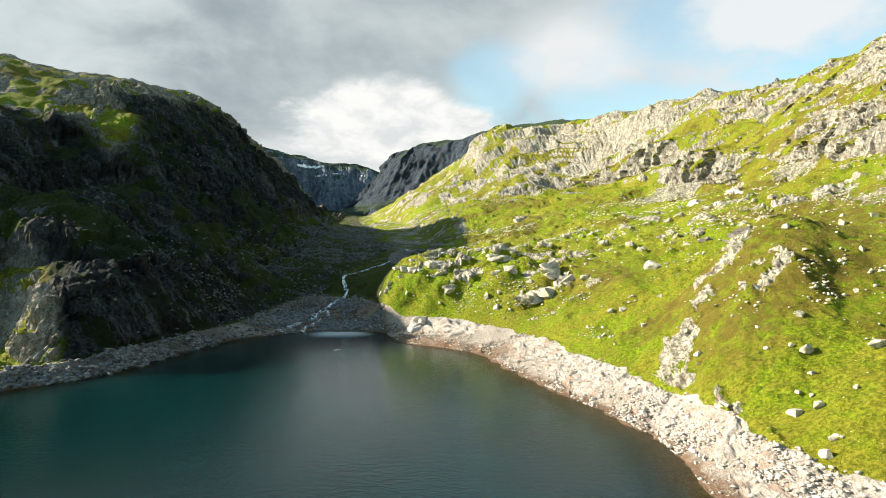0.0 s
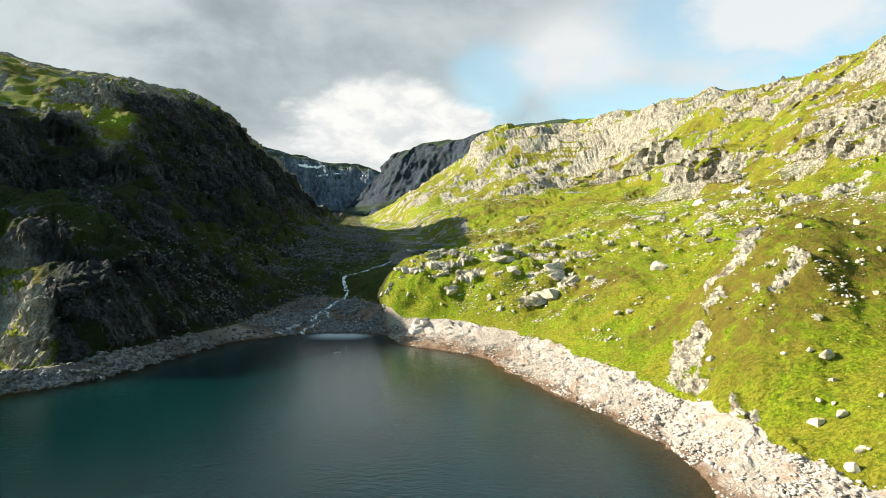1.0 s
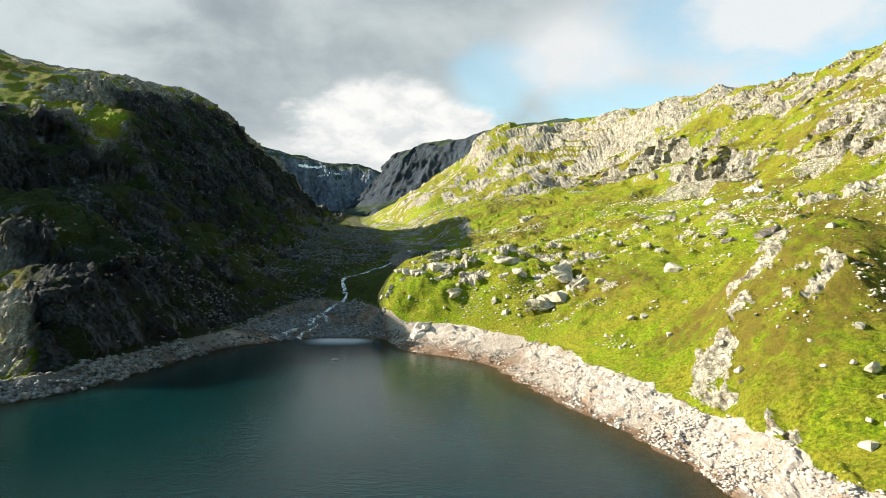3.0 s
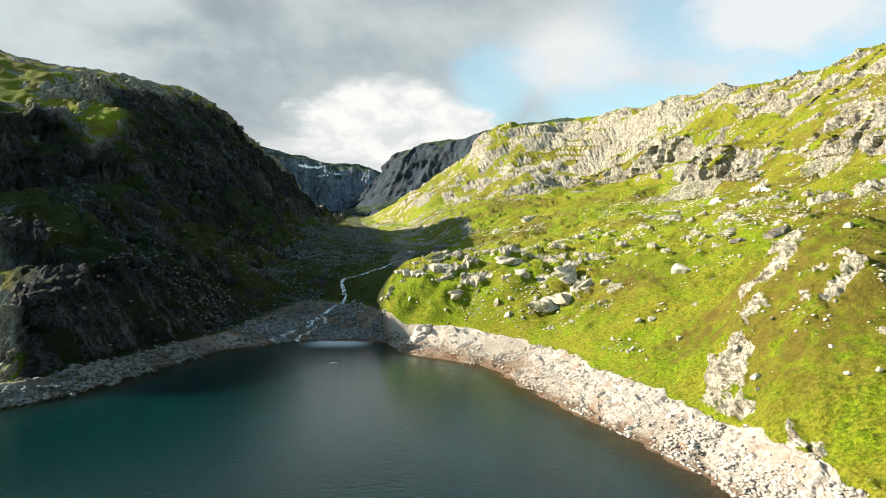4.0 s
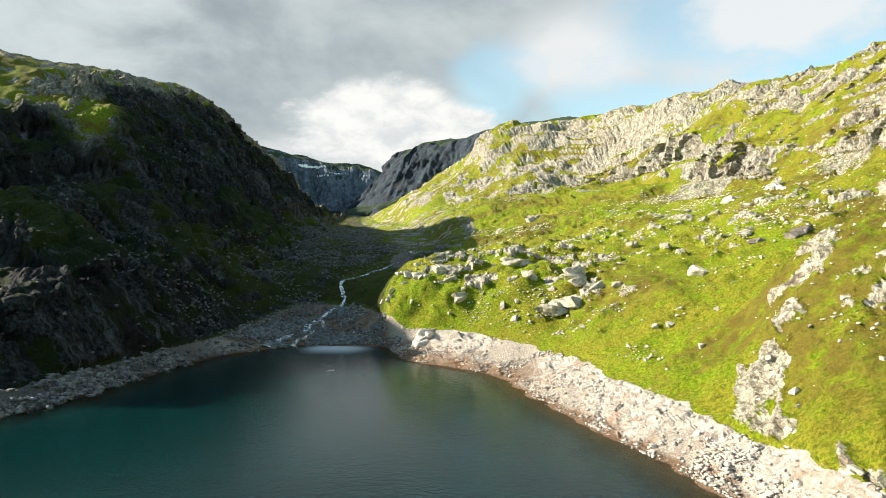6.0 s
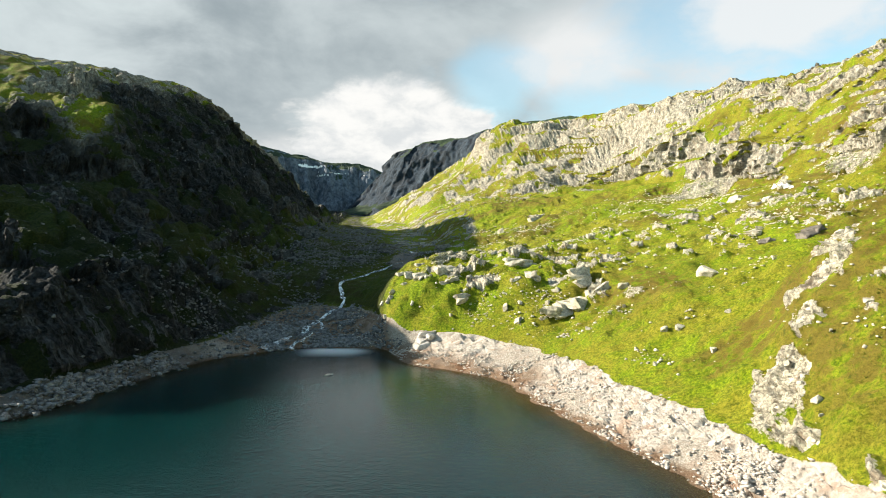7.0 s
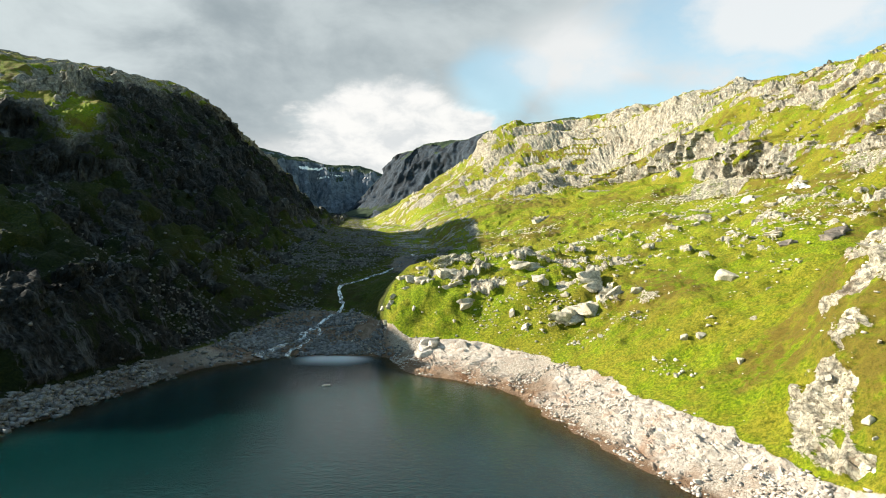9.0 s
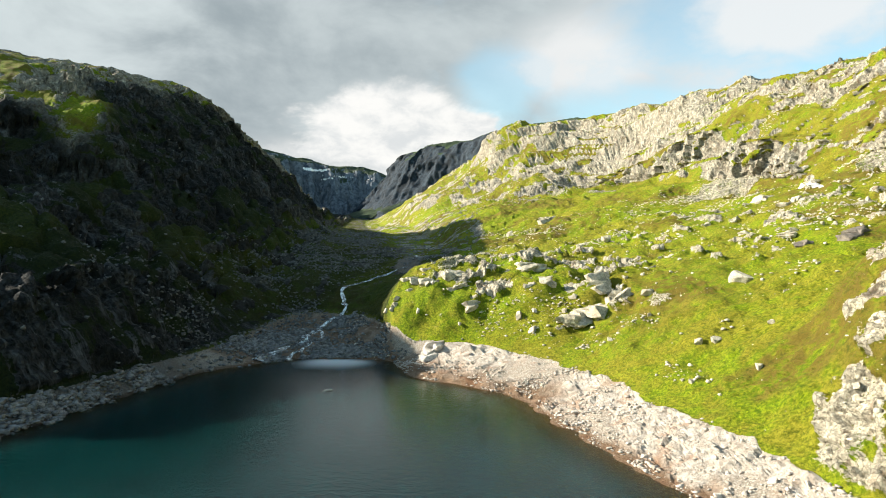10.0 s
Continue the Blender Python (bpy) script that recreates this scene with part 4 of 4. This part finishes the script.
def set_rock(mesh, name, x, y, wide, high, label, category, group, sink=0.3):
    ob = new(name, mesh)
    ob.matrix_world = pose(x, y, ground_at(x, y) + high * (0.5 - sink), rng.uniform(-10, 10), rng.uniform(-10, 10), rng.uniform(0, 360))
    ob.scale = (wide / 1.75, wide / 1.75 * rng.uniform(0.7, 0.95), high / 1.3)
    return tagged(ob, label, category, group)


def set_outcrop(x, y, wide, high, label, group, sink=0.5, turns=(10, 45), pieces=PIECES):
    """An outcrop: leaning blocks that break through the turf together."""
    base = new("outcrop")
    base.matrix_world = pose(x, y, ground_at(x, y) - high * sink * 0.5, 0, 0, rng.uniform(*turns))
    turn = base.matrix_world.to_3x3()
    wide, high = 0.85 * wide, 0.75 * high
    for k in range(5 + int(wide > 12) * 2):
        a, b = rng.uniform(-0.38, 0.38) * wide, rng.uniform(-0.2, 0.2) * wide
        at = base.matrix_world.translation + turn @ Vector((a, b, 0))
        size = rng.uniform(0.32, 0.62)
        block = new("rock_slab", pieces[rng.randrange(len(pieces))])
        block.parent = base
        up = ground_at(at.x, at.y) - base.matrix_world.translation.z
        block.matrix_local = pose(a, b, up - high * size * (sink - 0.35), rng.uniform(-14, 14), rng.uniform(-14, 14), rng.uniform(-22, 22)) @ Matrix.Diagonal((wide * size * 0.95, wide * size * 0.66, max(high * size * 1.25, wide * size * 0.55), 1))
    return tagged(base, label, "rock outcrop", group)


for k, (x, y, w, h) in enumerate(MEADOW_BOULDERS):
    set_rock(BLOCKS[k % 8], "boulder", x, y, 0.8 * w, 0.8 * h, "large pale gneiss boulder lying on the sunlit grass slope", "boulder", "boulders on the meadow", 0.38)
for k, (x, y, w, h) in enumerate(KNOLL_BOULDERS):
    set_rock(BLOCKS[(k + 3) % 8], "boulder", x, y, w, h, "small pale boulder on the grassy knoll above the shore", "boulder", "boulders on the knoll")
for k, (x, y, w, h) in enumerate(MEADOW_OUTCROPS):
    set_outcrop(x, y, w, h, "weathered pale rock outcrop breaking through the grass", "outcrops on the meadow")
for k, (x, y, w, h) in enumerate(KNOLL_OUTCROPS):
    set_outcrop(x, y, 1.1 * w, 0.62 * h, "pale cracked rock face along the edge of the knoll", "rock faces of the knoll", 0.72, (60, 120))
for x, y, w, h in DARK_SLABS:
    set_outcrop(x, y, w, h, "dark brown tilted rock slab set in the grass slope", "dark slabs above the knoll", 0.4, (20, 40), DARK_PIECES)
set_outcrop(-28, 393, 17, 9, "huge whitish broken block where the shore meets the delta", "", 0.45, (20, 40), SHORE_BLOCKS)
set_rock(SHORE_BLOCKS[4], "shore_boulder", -10, 385, 8, 5, "whitish block at the top of the stony shore", "boulder", "", 0.3)

draw = np.random.default_rng(12)
lumps = fbm(X, Y, flat, 30, 3, 111)
east = smooth(V, 9.05, 9.3) * (1 - smooth(V, 14, 14.6)) * smooth(Y, 118, 125)
scattered = grid_spots(east * (1 - smooth(V, 11.8, 12.2)) * smooth(lumps, 0.0, 0.5) * (Y < 560), 130, draw)
for k, p in enumerate(scattered):
    size = 1.6 + 2.6 * draw.random() ** 2.5
    set_rock(BLOCKS[k % 8], "boulder", p[0], p[1], size, size * 0.65, "pale stone half sunk in the grass slope", "boulder", "stones on the meadow", 0.45)
on_spur = smooth(V, 9.05, 9.25) * (1 - smooth(V, 10.6, 10.9)) * (Y > 392) * (Y < 475) * smooth(fbm(X, Y, flat, 20, 3, 125), -0.3, 0.3)
for k, p in enumerate(grid_spots(on_spur, 44, draw)):
    size = 1.6 + 3.0 * draw.random() ** 2.5
    set_rock(BLOCKS[k % 8], "boulder", p[0], p[1], size, size * 0.75, "cream-coloured gneiss block on the rocky spur beside the stream", "boulder", "blocks on the spur", 0.5)
near_shore = band * smooth(Z, 0.2, 1.0) * (V > 8) * (Y > 118) * (Y < 300)
for k, p in enumerate(grid_spots(near_shore, 110, draw)):
    size = 1.0 + 1.7 * draw.random() ** 3
    set_rock(SHORE_BLOCKS[k % 6], "shore_boulder", p[0], p[1], size, size * 0.6, "pale pinkish angular stone on the drained lake shore", "boulder", "boulders on the shore", 0.25)

# ---- stones that nobody could count ----
STREAM = ((-58, 552), (-78, 535), (-96, 517), (-101, 508), (-96, 496), (-93, 486), (-97, 472), (-105, 455), (-108, 442), (-110, 430), (-116, 416), (-120, 404), (-121, 392))
SIDE_ARM = ((-103, 458), (-99, 446), (-100, 434), (-104, 422), (-107, 411), (-108, 400))
in_stream = np.full(X.shape, 1e9)
for arm in (STREAM, SIDE_ARM):
    for (ax, ay), (bx, by) in zip(arm[:-1], arm[1:]):
        t = np.clip(((X - ax) * (bx - ax) + (Y - ay) * (by - ay)) / ((bx - ax) ** 2 + (by - ay) ** 2), 0, 1)
        in_stream = np.minimum(in_stream, np.hypot(X - ax - t * (bx - ax), Y - ay - t * (by - ay)))
dry_bed = 0.12 + 0.88 * smooth(in_stream, 2.0, 3.6)
shore = band * smooth(Z, -0.3, 0.4) * (Y > 115) * (0.05 + smooth(fbm(X, Y, flat, 16, 4, 117), -0.1, 0.45)) * (1 - 0.7 * ledge)
stone_field("shore_stones", grid_spots(shore * (V > 7) * (0.4 + smooth(-Y, -330, -180)), 15000, draw), 0.22 + 1.9 * draw.random(15000) ** 5.0, SHORE_STONE, "pale pinkish broken stones covering the drained shore", 1, 0.5)
stone_field("shore_stones", grid_spots(shore * dry_bed * (V < 7.2), 12000, draw), 0.5 + 3.2 * draw.random(12000) ** 3.4, SHADED_STONE, "grey broken stones along the shaded shore and delta", 2)
stone_field("delta_stones", grid_spots(shore * dry_bed * (Y > 396) * (V < 8.6), 2600, draw), 0.9 + 2.6 * draw.random(2600) ** 2.2, SHADED_STONE, "coarse grey blocks heaped on the stream delta", 7)
stone_field("meadow_stones", grid_spots(east * (0.08 + smooth(lumps, 0.05, 0.5) * smooth(fbm(X, Y, flat, 11, 2, 115), -0.1, 0.5) * 2 + scree * 3) * (0.5 + 0.7 * smooth(Y, 330, 420) * (V < 11) + smooth(Y, 330, 420) + (Y < 260) * (X > 105)) * (Y < 700), 20000, draw), 0.4 + 2.0 * draw.random(20000) ** 3.2, PALE_STONE, "pale stones strewn over the grass slope", 3)
west = smooth(V, 1.2, 2.0) * (1 - smooth(V, 5.6, 6.2)) * (Y > 150) * (Y < 950)
stone_field("slope_stones", grid_spots(west * (0.1 + smooth(fbm(X, Y, flat, 40, 3, 113), 0.0, 0.5)) * (0.03 + smooth(V, 3.4, 4.3)) * smooth(Y, 240, 420), 13000, draw), 0.5 + 2.6 * draw.random(13000) ** 3, SHADED_SLOPE_STONE, "grey fallen blocks strewn over the shaded west valley wall", 4)


stone_field("valley_stones", grid_spots(floor_rocks * (0.15 + smooth(fbm(X, Y, flat, 25, 3, 123), -0.1, 0.4)) * (Y < 1000), 6000, draw), 0.5 + 2.4 * draw.random(6000) ** 3, SHADED_STONE, "grey stones strewn over the shaded valley floor", 5)
stone_field("slope_stones", grid_spots(far_e * (1 - smooth(V, 12.5, 13)) * (Y < 1250), 4000, draw), 0.8 + 3.0 * draw.random(4000) ** 3, STONE, "pale blocks strewn over the far sunlit slope", 6)


# ---- the stream ----
def foam_material():
    m, n = material("stream_water")
    at = n.add("ShaderNodeNewGeometry").outputs["Position"]
    churn = n.math("ADD", n.math("MULTIPLY", n.noise(at, 0.6, 5.0, 0.65, 1.0), 0.7), n.math("MULTIPLY", n.noise(at, 0.2, 3.0), 0.4))
    white = n.span(n.math("ADD", churn, n.math("MULTIPLY", n.field("fall"), 0.10)), 0.53, 0.70)
    c = n.mix(white, (0.05, 0.07, 0.07), (0.80, 0.83, 0.84))
    finish(n, c, n.span(white, 0.0, 1.0, 0.12, 0.7), churn, 0.6, 0.4, 0.5)
    return m


FOAM = foam_material()


def ribbon(name, points, widths, label):
    """Running water that follows the ground along a line of the plan."""
    k = np.arange(len(points), dtype=float)
    u = np.linspace(0, k[-1], 26 * len(points))
    px_, py_, pw = (curve(u, k, v) for v in ([p[0] for p in points], [p[1] for p in points], [0.62 * w for w in widths]))
    px_ = px_ + 1.2 * fbm(u, 0 * u, 0 * u, 0.7, 2, 5)
    tx, ty = np.gradient(px_), np.gradient(py_)
    size = np.hypot(tx, ty) + 1e-6
    v = np.linspace(-1, 1, 9)
    wide = (pw * (1 + 0.35 * fbm(u, 3 + 0 * u, 0 * u, 0.5, 2, 6)))[:, None]
    gx, gy = px_[:, None] - (ty / size)[:, None] * v * wide, py_[:, None] + (tx / size)[:, None] * v * wide
    mid = np.array([ground_at(a, b) for a, b in zip(px_, py_)])
    mid = np.convolve(np.pad(mid, 6, mode="edge"), np.ones(13) / 13, mode="valid")
    gz = mid[:, None] + 0.75 - 0.9 * v[None, :] ** 2
    fall = smooth(np.abs(np.gradient(mid)) / (size + 0.01), 0.1, 0.7)
    return tagged(sheet(name, gx, gy, gz, FOAM, fall=np.repeat(fall[:, None], 9, 1)), label, "stream", kind="structure")


ribbon("stream", STREAM, (3, 2, 2.4, 2.8, 3, 2.6, 3, 4, 5, 5, 5, 6, 7), "white mountain stream tumbling over stones into the lake")
ribbon("stream", SIDE_ARM, (1.6, 2, 2.2, 2.4, 3, 4), "side arm of the stream over the gravel delta")
ribbon("stream", ((-60, 640), (-52, 625), (-50, 612), (-56, 600), (-57, 590)), (3, 2.5, 2.2, 2.4, 3), "foaming upper stream over the gravel bar")


# ---- a pale rock awash, marker posts by the delta ----
set_rock(SHORE_BLOCKS[2], "rock_awash", -68.5, 332, 4.6, 1.0, "pale flat rock just breaking the lake surface", "rock", "", 0.5).location.z = 0.1


def marker_post(x, y, high, lean):
    base = new("marker_post")
    base.matrix_world = pose(x, y, ground_at(x, y) - 0.3, lean, lean * 0.6, 20)
    for name, w, z0, z1 in (("post", 0.24, 0.0, high), ("board", 0.42, high * 0.72, high * 0.98)):
        bm = bmesh.new()
        bmesh.ops.create_cube(bm, size=1.0)
        bmesh.ops.scale(bm, verts=bm.verts, vec=(w, 0.2 if name == "post" else 0.1, z1 - z0))
        bmesh.ops.translate(bm, verts=bm.verts, vec=(0, 0 if name == "post" else -0.16, (z0 + z1) / 2))
        bmesh.ops.bevel(bm, geom=bm.edges[:], offset=0.03, segments=1, affect="EDGES")
        mesh = bpy.data.meshes.new(name)
        bm.to_mesh(mesh)
        bm.free()
        mesh.materials.append(STONE)
        new(name, mesh).parent = base
    return tagged(base, "weathered grey marker post standing on the gravel delta", "post", "posts by the delta")


marker_post(-46.5, 403, 5.0, 2)
marker_post(-43.5, 403.5, 4.4, -3)


# ---- old snow ----
def snow_on(places, grid, spots, label, lift=2.5, seed=900):
    """Snow left in the hollows of a mountain face: the cells of its grid near given spots, raised a little."""
    gx, gy, gz = grid
    for k, (sx, sz, wide, high) in enumerate(spots):
        shape = ((gx - sx) / wide) ** 2 + ((gz - sz) / high) ** 2 + 0.8 * fbm(gx, gy, gz, 60, 3, seed + k)
        keep = (shape < 1) & (gy > places[0]) & (gy < places[1])
        i, j = np.nonzero(keep[:-1, :-1] & keep[1:, :-1] & keep[:-1, 1:] & keep[1:, 1:])
        if len(i) == 0:
            continue
        index = np.arange(gx.size).reshape(gx.shape)
        quads = np.stack([index[i, j], index[i, j + 1], index[i + 1, j + 1], index[i + 1, j]], -1)
        used, flat_ids = np.unique(quads, return_inverse=True)
        top = np.stack([gx, gy - lift, gz + lift], -1).reshape(-1, 3)[used]
        mesh = bpy.data.meshes.new("snow_patch")
        mesh.from_pydata(top.tolist(), [], flat_ids.reshape(-1, 4).tolist())
        mesh.materials.append(SNOW)
        tagged(new("snow_patch", mesh), label, "snow", "snow patches on the headwall")


snow_on((0, 3460), headwall, ((-830, 500, 60, 13), (-770, 448, 45, 8), (-690, 462, 95, 6), (-800, 470, 34, 7), (-540, 452, 38, 5)), "old white snow patch under the crest of the headwall")


# ---- tufts of grass and dwarf shrubs on the slope above the shore ----
def tuft_material():
    m, n = material("grass_tuft")
    vary = n.add("ShaderNodeNewGeometry").outputs["Random Per Island"]
    ramp = n.mix(n.span(vary, 0.0, 0.6, smooth=False), (0.100, 0.140, 0.006), (0.200, 0.240, 0.012))
    finish(n, n.mix(n.span(vary, 0.75, 1.0, smooth=False), ramp, (0.20, 0.16, 0.035)), 0.8, spec=0.15)
    return m


def tufts(name, places, sizes, label, seed):
    """Small clumps, each of eight blades that lean outwards."""
    rng = np.random.default_rng(seed)
    count, blades = len(places), 8
    a = rng.uniform(0, 6.283, (count, 1)) + np.arange(blades) * 0.785 + rng.uniform(-0.3, 0.3, (count, blades))
    size = np.asarray(sizes)[:, None]
    reach, rise = size * rng.uniform(0.4, 0.8, (count, blades)), size * rng.uniform(0.3, 0.7, (count, blades))
    c, s = np.cos(a), np.sin(a)
    base = places[:, None, :] - np.array((0, 0, 0.08))
    left = base + np.stack([-s * size * 0.28, c * size * 0.28, 0 * a], -1)
    right = base + np.stack([s * size * 0.28, -c * size * 0.28, 0 * a], -1)
    tip = base + np.stack([c * reach, s * reach, rise], -1)
    verts = np.concatenate([left[:, :, None], right[:, :, None], tip[:, :, None]], 2).reshape(-1, 3)
    mesh = bpy.data.meshes.new(name)
    mesh.vertices.add(len(verts))
    mesh.vertices.foreach_set("co", verts.astype(np.float32).ravel())
    mesh.loops.add(len(verts))
    mesh.loops.foreach_set("vertex_index", np.arange(len(verts), dtype=np.int32))
    mesh.polygons.add(len(verts) // 3)
    mesh.polygons.foreach_set("loop_start", np.arange(0, len(verts), 3, dtype=np.int32))
    mesh.update()
    mesh.materials.append(TUFT)
    return tagged(new(name, mesh), label, "grass", kind="stuff")


TUFT = tuft_material()
growth = east * (1 - smooth(V, 11.5, 12.0)) * (1 - rock) * (1 - band) * (Y < 480) * smooth(-Y, -480, -140) * (0.3 + smooth(fbm(X, Y, flat, 14, 3, 121), -0.3, 0.4))
tufts("grass_tufts", grid_spots(growth, 32000, draw), 0.25 + 0.45 * draw.random(32000) ** 2, "bright green grass tufts and dwarf shrubs on the slope", 8)

snow_on((488, 514), (X, Y, Z), ((220, 106, 9, 4),), "small leftover snow patch under the sunlit cliffs", 0.5, 940)
